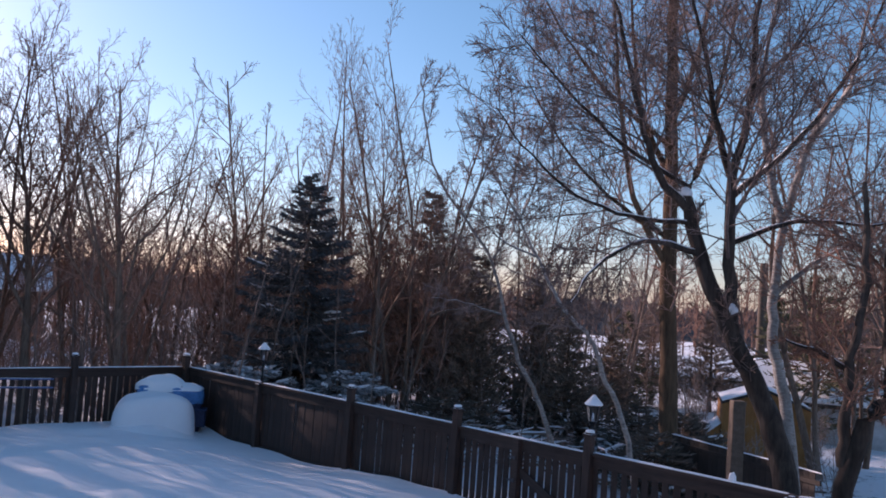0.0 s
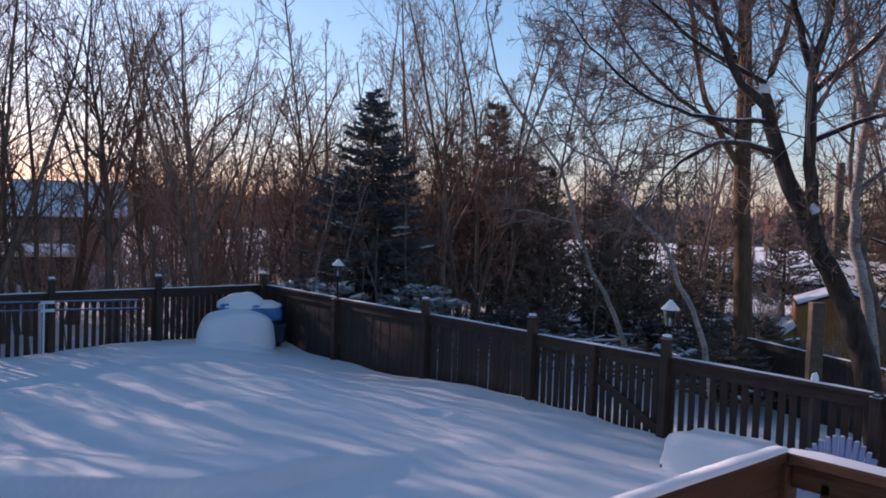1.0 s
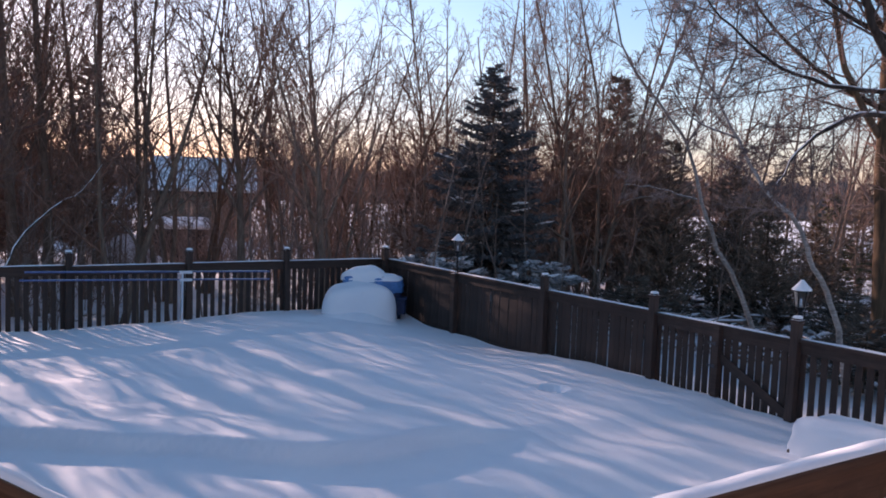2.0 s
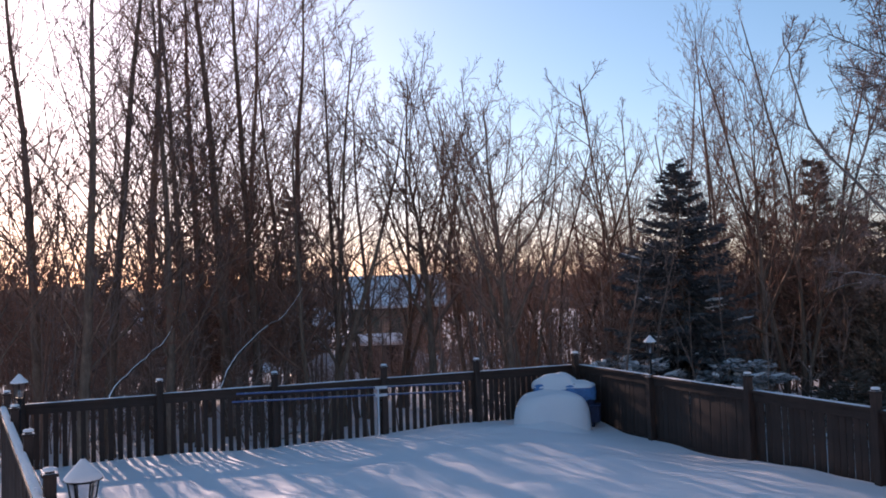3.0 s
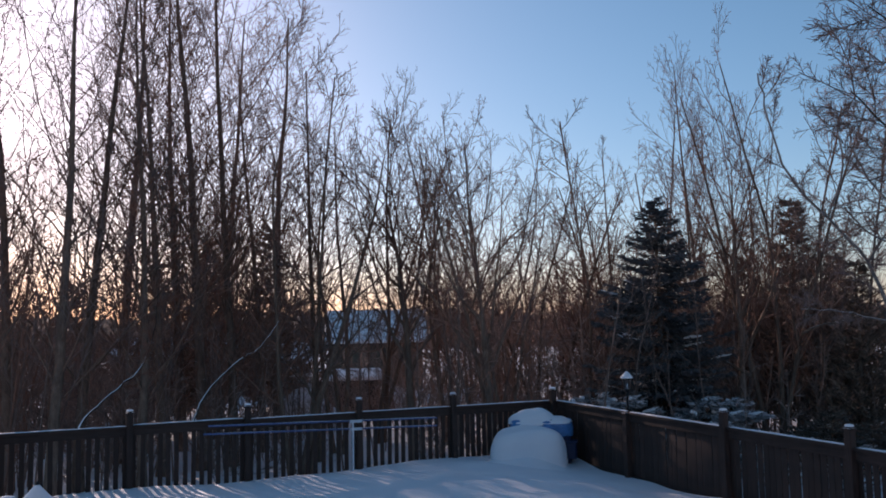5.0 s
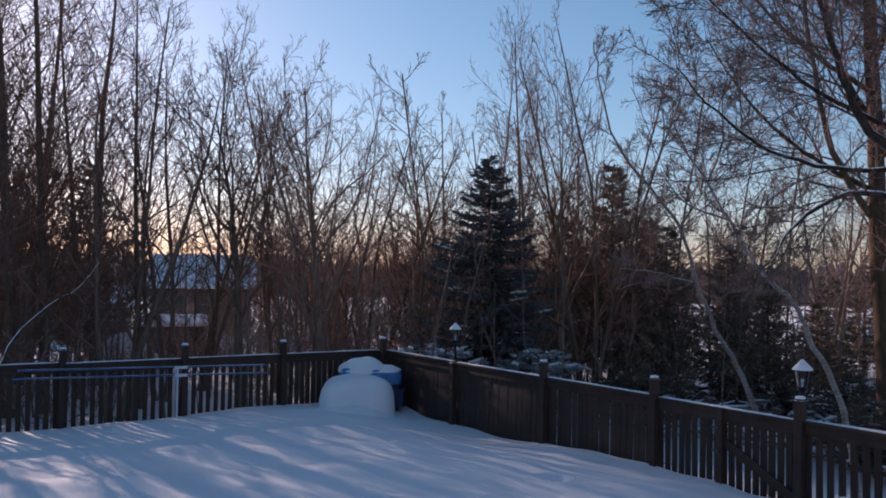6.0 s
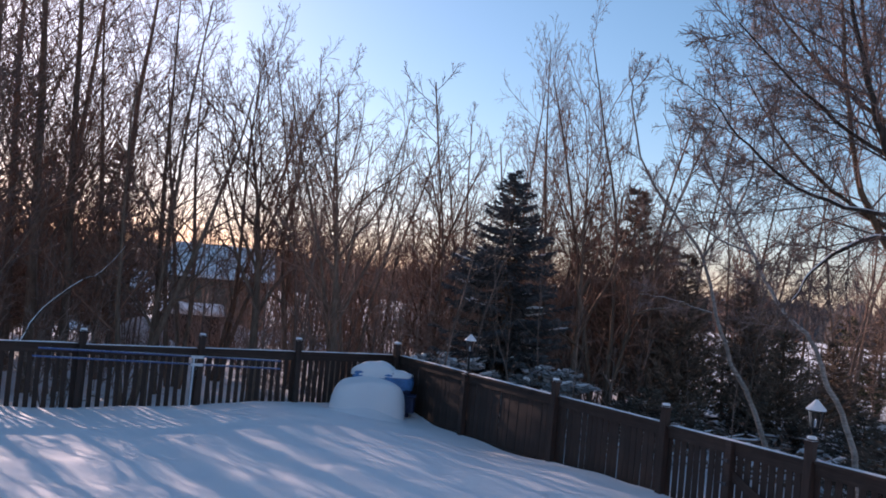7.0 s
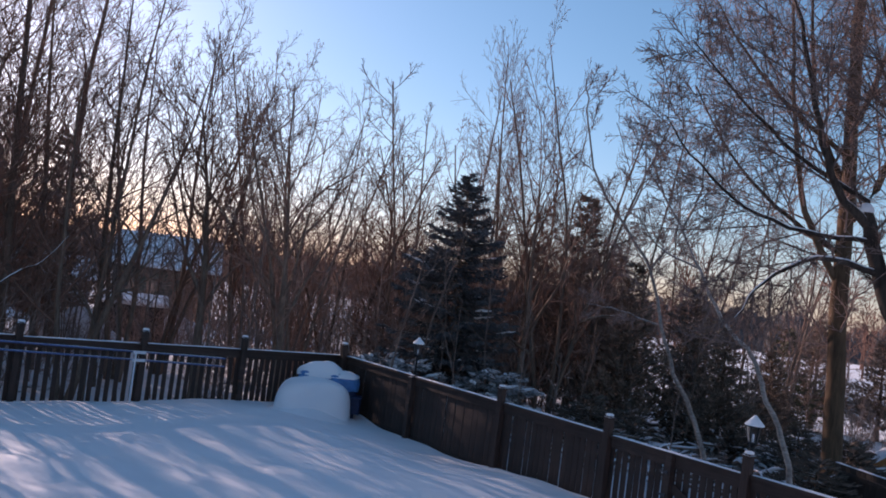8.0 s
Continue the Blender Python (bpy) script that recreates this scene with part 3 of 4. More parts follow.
part("newel", Build().box((0.09, 0.09, 1.9), None, 0.006), M_PORCH, hand, m=turn_z(h0.x, h0.y, h0.z - 1.16, 39))

# the house wall behind the porch closes the place
b = Build()
hw = plan(8.0, 20.6, 2.2)
b.box((14, 0.3, 7.0), Matrix.Translation(hw) @ Matrix((ALONG_L, ALONG_R, Vector((0, 0, 1)))).transposed().to_4x4())
tagged(new("house_wall", b.mesh("house_wall", M_STUCCO)), "pale grey clapboard wall of the house behind the porch", "wall", kind="structure")


# ---- trees ----
UP = np.array([0.0, 0.0, 1.0])


def unit(v):
    return v / (np.linalg.norm(v) + 1e-9)


def along(line, f):
    """Point, direction and radius at the fraction f of a line."""
    p, r = line
    k = f * (len(p) - 1)
    i = min(int(k), len(p) - 2)
    t = k - i
    return p[i] * (1 - t) + p[i + 1] * t, unit(p[i + 1] - p[i]), r[i] * (1 - t) + r[i + 1] * t


def shoots(rng, parents, count, f0, f1, angle, length, n, lift, wobble, thick=0.6, tip=0.006, taper=0.8):
    """Side shoots on each parent line: lists of (points, radii)."""
    out = []
    for line in parents:
        c = count if isinstance(count, int) else max(1, int(round(count * np.linalg.norm(line[0][-1] - line[0][0]))))
        size = np.linalg.norm(line[0][-1] - line[0][0])
        turn = rng.uniform(0, 6.28)
        for i in range(c):
            f = f0 + (f1 - f0) * (i + rng.uniform(0, 1)) / c
            p, d, r = along(line, f)
            turn += 2.4 + rng.uniform(-0.5, 0.5)
            a = unit(np.cross(d, UP + 0.01 * rng.normal(size=3)))
            b = np.cross(d, a)
            side = a * math.cos(turn) + b * math.sin(turn)
            th = radians(angle * rng.uniform(0.7, 1.25))
            d = unit(d * math.cos(th) + side * math.sin(th))
            ln = length * rng.uniform(0.65, 1.2) * (1 - 0.65 * f) if length > 0 else -length * size * rng.uniform(0.6, 1.2) * (1 - 0.5 * f)
            pts, step = [p], ln / (n - 1)
            for _ in range(n - 1):
                d = unit(d + UP * lift + rng.normal(size=3) * wobble)
                pts.append(pts[-1] + d * step)
            r0 = max(r * thick, tip)
            out.append((np.array(pts), r0 + (tip - r0) * np.linspace(0, 1, n) ** taper))
    return out


def stem(rng, base, height, radius, lean=(0, 0), wobble=0.03, n=10, tip=0.02):
    d = unit(np.array([lean[0], lean[1], 1.0]))
    pts, step = [np.array(base, float)], height / (n - 1)
    for _ in range(n - 1):
        d = unit(d + rng.normal(size=3) * wobble + UP * 0.02)
        pts.append(pts[-1] + d * step)
    rad = radius + (tip - radius) * np.linspace(0, 1, n) ** 0.9
    rad[0] *= 1.25
    return np.array(pts), rad


def bare_tree_meshes(seed, height, radius, kind, wood, twig):
    """Trunk and crown meshes of a leafless tree: stems, limbs, branches, twigs and their last shoots."""
    rng = np.random.default_rng(seed)
    if kind == "poplar":
        trunks = [stem(rng, (0, 0, -0.3), height, radius, wobble=0.022, n=14)]
        limbs = shoots(rng, trunks, 34, 0.16, 0.99, 40, height * 0.36, 8, 0.075, 0.07, 0.27, 0.008)
        branches = shoots(rng, limbs, 8, 0.10, 1.0, 38, -0.46, 4, 0.08, 0.11, 0.62, 0.007)
        twigs = shoots(rng, branches, 4, 0.15, 1.0, 38, -0.62, 3, 0.09, 0.13, 0.75, 0.0052)
        last = shoots(rng, twigs, 2, 0.2, 0.9, 40, -0.6, 2, 0.08, 0.12, 0.8, 0.004)
    elif kind == "multi":
        trunks = [stem(rng, (rng.uniform(-0.3, 0.3), rng.uniform(-0.3, 0.3), -0.3), height * rng.uniform(0.74, 0.93), radius * rng.uniform(0.6, 1), rng.uniform(-0.26, 0.26, 2), 0.055, 13) for _ in range(3)]
        limbs = shoots(rng, trunks, 10, 0.22, 0.99, 44, height * 0.36, 9, 0.05, 0.12, 0.5, 0.010)
        branches = shoots(rng, limbs, 7, 0.14, 1.0, 46, -0.50, 5, 0.06, 0.16, 0.6, 0.007)
        twigs = shoots(rng, branches, 5, 0.15, 1.0, 40, -0.58, 3, 0.10, 0.15, 0.75, 0.0052)
        last = shoots(rng, twigs, 2, 0.2, 0.9, 42, -0.6, 2, 0.08, 0.14, 0.8, 0.004)
    elif kind == "fork":
        trunks = [stem(rng, (0, 0, -0.3), height * 0.66, radius, rng.uniform(-0.06, 0.06, 2), 0.05, 12)]
        limbs = shoots(rng, trunks, 15, 0.34, 0.99, 44, height * 0.66, 11, 0.06, 0.12, 0.58, 0.011)
        branches = shoots(rng, limbs, 12, 0.12, 1.0, 48, -0.44, 5, 0.06, 0.16, 0.52, 0.007)
        twigs = shoots(rng, branches, 6, 0.12, 1.0, 40, -0.55, 3, 0.10, 0.15, 0.75, 0.0052)
        last = shoots(rng, twigs, 2, 0.2, 0.9, 42, -0.6, 2, 0.08, 0.14, 0.8, 0.004)
    else:  # slim sapling
        trunks = [stem(rng, (0, 0, -0.3), height, radius, rng.uniform(-0.12, 0.12, 2), 0.05, 11)]
        limbs = shoots(rng, trunks, 22, 0.10, 0.98, 52, height * 0.36, 5, 0.06, 0.16, 0.5, 0.009)
        branches = shoots(rng, limbs, 5, 0.15, 1.0, 42, -0.52, 3, 0.09, 0.15, 0.7, 0.006)
        twigs = shoots(rng, branches, 5, 0.15, 1.0, 38, -0.65, 2, 0.08, 0.14, 0.8, 0.005)
        last = []
    t = Build().tubes(trunks, 9).tubes(limbs[: len(limbs) // 2] if kind != "slim" else [], 6)
    c = Build().tubes(limbs[len(limbs) // 2 :] if kind != "slim" else limbs, 5).tubes(branches, 3).tubes(twigs, 3).tubes(last, 3)
    return t.mesh("trunk", wood, True), c.mesh("crown", twig, True)


TREE_LABEL = {
    "poplar": "tall leafless poplar with upswept fine branches",
    "multi": "leafless tree of several slender stems",
    "fork": "leafless forking tree with a wide twiggy crown",
    "slim": "thin leafless sapling among the woods",
}
KINDS = {}
for key, seed, h, r, kind, wood, twig in (
    ("poplar_a", 1, 15.0, 0.155, "poplar", M_BARK, M_TWIG), ("poplar_b", 2, 15.5, 0.14, "poplar", M_BARK, M_TWIGRED), ("poplar_c", 3, 14.0, 0.13, "poplar", M_BARK, M_TWIGGREY),
    ("multi_a", 4, 11.0, 0.12, "multi", M_BARK, M_TWIG), ("multi_b", 5, 11.0, 0.13, "multi", M_BARK, M_TWIGGREY), ("multi_c", 6, 10.0, 0.11, "multi", M_BARK, M_TWIGRED),
    ("fork_a", 7, 11.5, 0.19, "fork", M_BARK, M_TWIG), ("fork_b", 8, 11.0, 0.18, "fork", M_BARK, M_TWIGRED),
    ("slim_a", 9, 8.0, 0.04, "slim", M_BARK, M_TWIGRED), ("slim_b", 10, 8.0, 0.04, "slim", M_BARK, M_TWIG), ("slim_c", 11, 7.5, 0.04, "slim", M_BARK, M_TWIGGREY),
):
    KINDS[key] = (*bare_tree_meshes(seed, h, r, kind, wood, twig), h, kind)


def plant(key, p, height, turn=0.0, label="", wide=1.0):
    trunk, crown, h, kind = KINDS[key]
    s = height / h
    root = thing("tree", turn_z(p[0], p[1], ground_height(p[0], p[1]), turn), label or TREE_LABEL[kind], "tree", "bare trees of the wood")
    root.scale = (s * wide, s * wide, s)
    part("trunk", trunk, None, root)
    part("crown", crown, None, root)
    return root


# trees that stand out: bearing, distance, height, kind
for bearing, d, h, key, turn, wide in (
    (59.0, 20.5, 12.5, "poplar_a", 10, 1.0), (66.0, 20.0, 13.0, "poplar_c", 100, 1.1), (63.0, 26.0, 14.0, "poplar_b", 20, 1.2),
    (55.5, 25.0, 13.5, "poplar_a", 60, 1.2), (53.2, 22.0, 14.0, "poplar_c", 170, 1.1), (51.6, 24.0, 14.5, "poplar_b", 250, 1.1), (49.5, 29.0, 15.5, "poplar_a", 310, 1.2),
    (46.8, 26.0, 15.0, "poplar_b", 30, 1.0), (44.3, 27.0, 17.0, "poplar_a", 80, 1.0), (42.4, 27.5, 16.5, "poplar_b", 130, 1.0), (47.9, 23.0, 12.5, "poplar_c", 200, 1.1),
    (40.4, 30.0, 13.0, "poplar_c", 240, 1.0), (39.6, 33.0, 15.0, "poplar_a", 190, 1.2), (43.4, 34.0, 16.0, "poplar_b", 300, 1.2), (45.6, 31.0, 15.0, "poplar_a", 140, 1.2), (36.8, 27.5, 11.6, "poplar_c", 330, 1.0), (37.9, 25.0, 11.6, "multi_a", 15, 0.9), (35.4, 29.0, 11.5, "multi_b", 95, 0.9), (30.7, 25.0, 12.4, "fork_a", 40, 0.75),
    (33.0, 31.0, 12.6, "multi_b", 200, 0.8), (25.6, 25.0, 11.4, "fork_b", 140, 0.8), (24.6, 25.6, 10.3, "multi_c", 70, 0.8), (28.0, 30.0, 11.6, "multi_a", 290, 0.8), (22.0, 30.0, 10.0, "multi_c", 180, 0.8),
    (19.2, 28.0, 10.2, "slim_b", 0, 0.9), (17.0, 33.0, 11.2, "multi_b", 45, 0.8), (13.9, 33.0, 13.3, "multi_a", 130, 0.8), (11.6, 32.0, 12.8, "poplar_c", 200, 0.8),
    (9.4, 27.0, 13.0, "fork_a", 260, 0.62), (7.6, 26.5, 13.2, "multi_c", 330, 0.6), (5.0, 30.0, 10.6, "slim_a", 20, 1.0), (2.4, 29.0, 10.0, "slim_b", 90, 1.0),
    (-0.5, 33.0, 10.5, "multi_a", 10, 0.8), (-4.5, 31.0, 9.6, "slim_c", 170, 1.0), (-7.0, 36.0, 11.0, "multi_c", 230, 0.8), (-21.5, 30.0, 10.0, "multi_b", 60, 0.9),
    (-24.0, 20.0, 11.0, "fork_b", 300, 0.9), (-19.4, 26.0, 12.0, "multi_a", 220, 0.9), (-27.0, 25.0, 12.0, "multi_c", 110, 0.9),
):
    plant(key, at(bearing, d), h * 1.09, turn, wide=wide * 0.97)

# the wood behind them; the first ten, mostly unseen, added to shade the deck
rng = random.Random(5)
for i in range(200):
    bearing = rng.uniform(-32, 74) if i > 9 else rng.uniform(60, 92)
    left = smooth(28, 52, bearing)
    d = rng.uniform(27, 58)
    if (29 < bearing < 41 or bearing < 2) and rng.random() < 0.6:
        continue
    if 49 < bearing < 58 and rng.random() < 0.35:
        continue
    if bearing < -8:
        d = rng.uniform(34, 60)
    elif i <= 9:
        d = rng.uniform(24, 44)
    h = rng.uniform(5.6, 8.6) + left * rng.uniform(0.5, 4.5)
    plant(rng.choice(["slim_a", "slim_b", "slim_c"]), at(bearing, d), h, rng.uniform(0, 360), wide=rng.uniform(0.75, 1.1))


# low young trees under the poplars
for i in range(24):
    bearing = rng.uniform(49, 68)
    plant(rng.choice(["slim_b", "slim_c"]), at(bearing, rng.uniform(26, 44)), rng.uniform(5.8, 8.4), rng.uniform(0, 360), wide=rng.uniform(0.9, 1.3))

# a close stand of reddish saplings round the spruce
for i in range(46):
    bearing = rng.uniform(3, 27)
    plant(rng.choice(["slim_a", "slim_a", "slim_b"]), at(bearing, rng.uniform(28.5, 44)), rng.uniform(6.4, 9.0), rng.uniform(0, 360), wide=rng.uniform(0.9, 1.25))


# ---- trees drawn one by one on the near side of the wood ----
def grown_tree(name, lines, wood, twig, label, seed, per_limb=7, trunk_shoots=9, drape=0.02, spread=1.0):
    """lines: (points, start radius, end radius); the first is the trunk."""
    rng = np.random.default_rng(seed)
    base = Vector(lines[0][0][0])
    root = thing(name, turn_z(base.x, base.y, base.z, 0), label, "tree")
    made = []
    for pts, r0, r1 in lines:
        p = np.array([Vector(q) - base for q in pts])
        n = 4 * (len(p) - 1) + 1
        k = np.linspace(0, len(p) - 1, n)
        fine = np.stack([np.interp(k, range(len(p)), p[:, c]) for c in range(3)], 1)
        for _ in range(2):
            fine[1:-1] = (fine[:-2] + 2 * fine[1:-1] + fine[2:]) / 4
        fine[1:-1] += rng.normal(size=(n - 2, 3)) * (0.010 + min(r0, 0.1) * 0.06)
        made.append((fine, np.linspace(r0, r1, n)))
    part("trunk", Build().tubes(made[:1], 14), wood, root, smooth=True)
    for line in made[1:]:
        part("limb", Build().tubes([line], 9), wood, root, smooth=True)
    limbs = made[1:] or made
    first_shoots = shoots(rng, limbs, per_limb, 0.2, 1.0, 45, -0.55 * spread, 7, drape, 0.10, 0.36, 0.007)
    first_shoots += shoots(rng, made[:1], trunk_shoots, 0.3 if trunk_shoots > 9 else 0.45, 1.0, 48, -0.17, 6, 0.04, 0.1, 0.2, 0.008)
    second = shoots(rng, first_shoots, 12, 0.10, 1.0, 42, -0.45, 5, drape * 0.7, 0.14, 0.6, 0.0052)
    third = shoots(rng, second, 9, 0.10, 1.0, 42, -0.62, 2, drape * 0.5, 0.15, 0.8, 0.0034)
    part("crown", Build().tubes(first_shoots, 5).tubes(second, 3).tubes(third, 3), twig, root, smooth=True)
    return root


def polar_line(d, *pairs):
    """Points at the distance d (or d0 to d1) from the porch, from bearing and rise in degrees."""
    d0, d1 = d if isinstance(d, tuple) else (d, d)
    n = len(pairs)
    return [at(b, d0 + (d1 - d0) * i / (n - 1), 2.93 + (d0 + (d1 - d0) * i / (n - 1)) * math.tan(radians(e))) for i, (b, e) in enumerate(pairs)]


grown_tree("old_tree", [
    (polar_line(13.5, (-18.9, -17), (-17.7, -9.9), (-16.4, -5.6), (-15.2, -3.0), (-13.5, 0.1), (-11.7, 4.3), (-10.7, 7.9)), 0.20, 0.095),
    (polar_line((13.5, 13.3), (-14.0, -0.6), (-13.6, 3.5), (-13.4, 9.5), (-14.6, 13.0), (-14.4, 19.0), (-15.4, 24)), 0.105, 0.022),
    (polar_line((13.5, 13.0), (-13.4, 9.3), (-12.2, 13), (-11.5, 17.0), (-9.5, 23)), 0.06, 0.015),
    (polar_line((13.5, 12.6), (-11.0, 7.0), (-8.8, 9.2), (-7.6, 13.0), (-6.0, 18.0), (-4.5, 23)), 0.075, 0.014),
    (polar_line((13.5, 12.2), (-11.8, 4.3), (-8.0, 5.2), (-5.2, 3.2), (-3.8, 0.6)), 0.055, 0.010),
    (polar_line((13.5, 12.0), (-11.2, 6.2), (-7.2, 6.4), (-3.6, 7.6), (-0.5, 10.2), (2.0, 13.2)), 0.042, 0.008),
    (polar_line((13.5, 12.5), (-10.8, 8.6), (-6.5, 11.0), (-2.6, 14.6), (0.8, 18.0)), 0.042, 0.008),
    (polar_line((13.5, 14.5), (-13.6, 5.0), (-17.5, 6.8), (-21.5, 6.2), (-25.5, 7.2)), 0.05, 0.010),
    (polar_line((13.5, 14.0), (-13.6, 8.0), (-17.5, 11.5), (-20.5, 16.0), (-22.5, 21.0)), 0.055, 0.012),
], M_OAK, M_TWIGGREY, "old leaning tree with a snow-capped sawn limb", 41, 16, drape=-0.02, spread=1.15)
cap = Build().lump((0, 0, 0), (0.25, 0.25, 0.14), 6, 0.2, 6, 14)
part("snow_cap", cap, M_SNOW, bpy.data.objects["old_tree"], "snow on the sawn limb", True, Matrix.Translation(at(-10.6, 13.5, 2.93 + 13.5 * math.tan(radians(7.9))) - at(-18.9, 13.5, 2.93 + 13.5 * math.tan(radians(-17)))))

grown_tree("pale_tree", [
    (polar_line(16.0, (-18.2, -14), (-17.5, -5.2), (-16.4, -1.5), (-16.2, 0.8), (-16.6, 6.0), (-17.4, 9.5), (-18.8, 13.5)), 0.115, 0.05),
    (polar_line((16.0, 16.8), (-16.6, 6.2), (-15.4, 10.5), (-14.9, 16.0), (-16.0, 21)), 0.08, 0.02),
    (polar_line((16.0, 15.2), (-18.0, 11.5), (-20.2, 14.5), (-21.0, 19.0)), 0.07, 0.02),
    (polar_line((16.0, 16.0), (-16.4, 2.0), (-19.0, 4.6), (-22.5, 5.4)), 0.05, 0.012),
], M_PALE, M_TWIGGREY, "pale-barked tree with snow along its trunk", 42, 9)

grown_tree("leaning_tree", [
    (polar_line(12.5, (-20.0, -17.5), (-20.5, -10.0), (-21.6, -6.1), (-22.8, -3.2), (-24.4, 1.2), (-25.5, 7.0)), 0.145, 0.07),
    (polar_line((12.5, 12.3), (-20.7, -8.0), (-20.6, -5.0), (-20.9, -1.8), (-21.6, 3.0), (-21.2, 9.0)), 0.09, 0.03),
    (polar_line((12.5, 12.2), (-20.8, -2.4), (-19.4, -1.4), (-17.2, -0.8)), 0.05, 0.015),
    (polar_line((12.5, 12.8), (-23.0, -2.0), (-22.6, 4.0), (-23.6, 11.0), (-24.5, 18.0)), 0.09, 0.02),
], M_OAK, M_TWIG, "dark leaning tree forking near the ground", 43, 9)

grown_tree("straight_poplar", [
    (polar_line(21.0, (-10.5, -13), (-10.3, -6.0), (-9.9, 0.0), (-9.7, 7.0), (-9.4, 13.0), (-9.2, 19.0), (-9.1, 25)), 0.24, 0.10),
    (polar_line((21.0, 20.2), (-9.9, 3.0), (-7.6, 6.5), (-6.4, 11.0), (-5.6, 17.0), (-5.2, 23)), 0.09, 0.02),
    (polar_line((21.0, 20.5), (-9.7, 6.5), (-11.6, 10.0), (-12.6, 15.5), (-13.4, 22)), 0.10, 0.02),
    (polar_line((21.0, 21.5), (-9.6, 9.0), (-7.4, 13.0), (-6.6, 18.0), (-6.0, 24)), 0.08, 0.02),
    (polar_line((21.0, 21.8), (-9.4, 12.5), (-10.8, 16.0), (-11.6, 21.0), (-12.2, 26)), 0.08, 0.02),
    (polar_line((21.0, 20.0), (-9.7, 5.0), (-5.5, 7.6), (-2.2, 11.0), (0.2, 15.0)), 0.06, 0.012),
    (polar_line((21.0, 20.6), (-9.4, 11.0), (-5.0, 14.5), (-2.0, 18.0), (0.0, 21.0)), 0.06, 0.012),
], M_POPLAR, M_TWIGRED, "straight tan-barked poplar behind the fence", 44, 14, 26, spread=1.1)

grown_tree("slender_birch", [
    (polar_line(16.0, (-3.9, -14), (-3.3, -9.2), (-1.8, -5.6), (-0.5, -3.7), (0.6, -0.9), (1.7, 3.2), (3.8, 5.7), (5.9, 8.3), (7.0, 12.3), (7.4, 15.0)), 0.05, 0.012),
    (polar_line((16.0, 16.4), (1.7, 3.0), (0.2, 5.6), (0.4, 9.5)), 0.026, 0.008),
    (polar_line((16.0, 15.6), (3.8, 5.7), (2.7, 8.8), (3.0, 12.5)), 0.026, 0.008),
    (polar_line((16.0, 15.2), (0.9, -0.6), (3.4, 0.0), (5.6, 0.2)), 0.016, 0.006),
], M_PALE, M_TWIGGREY, "slender bent birch with a pale snowy stem", 45, 5)

grown_tree("slender_birch", [
    (polar_line(15.0, (-9.0, -15), (-8.3, -9.7), (-7.5, -6.6), (-5.9, -3.8), (-5.3, -1.8), (-3.0, 0.3), (-1.3, 3.4), (0.0, 5.8), (1.9, 8.5), (2.4, 11.5)), 0.054, 0.013),
    (polar_line((15.0, 14.6), (0.0, 5.8), (-1.0, 8.5), (-0.8, 12.0)), 0.03, 0.008),
    (polar_line((15.0, 15.3), (-1.3, 3.4), (1.6, 4.4), (3.0, 6.8)), 0.022, 0.007),
], M_PALE, M_TWIGGREY, "slender bent birch leaning over the fence", 46, 6)


for seed, pts in ((47, ((51.6, -6.6), (51.3, -5.6), (49.8, -4.2), (48.0, -2.8), (47.2, -0.6), (47.0, 2.5))), (48, ((45.0, -6.6), (44.2, -4.5), (42.3, -2.5), (40.6, -1.6), (39.4, 0.2)))):
    grown_tree("leaning_sapling", [(polar_line((19.0, 21.0), *pts), 0.028, 0.007)], M_OAK, M_TWIG, "low leaning sapling with snow along its stem", seed, 4, spread=0.5)


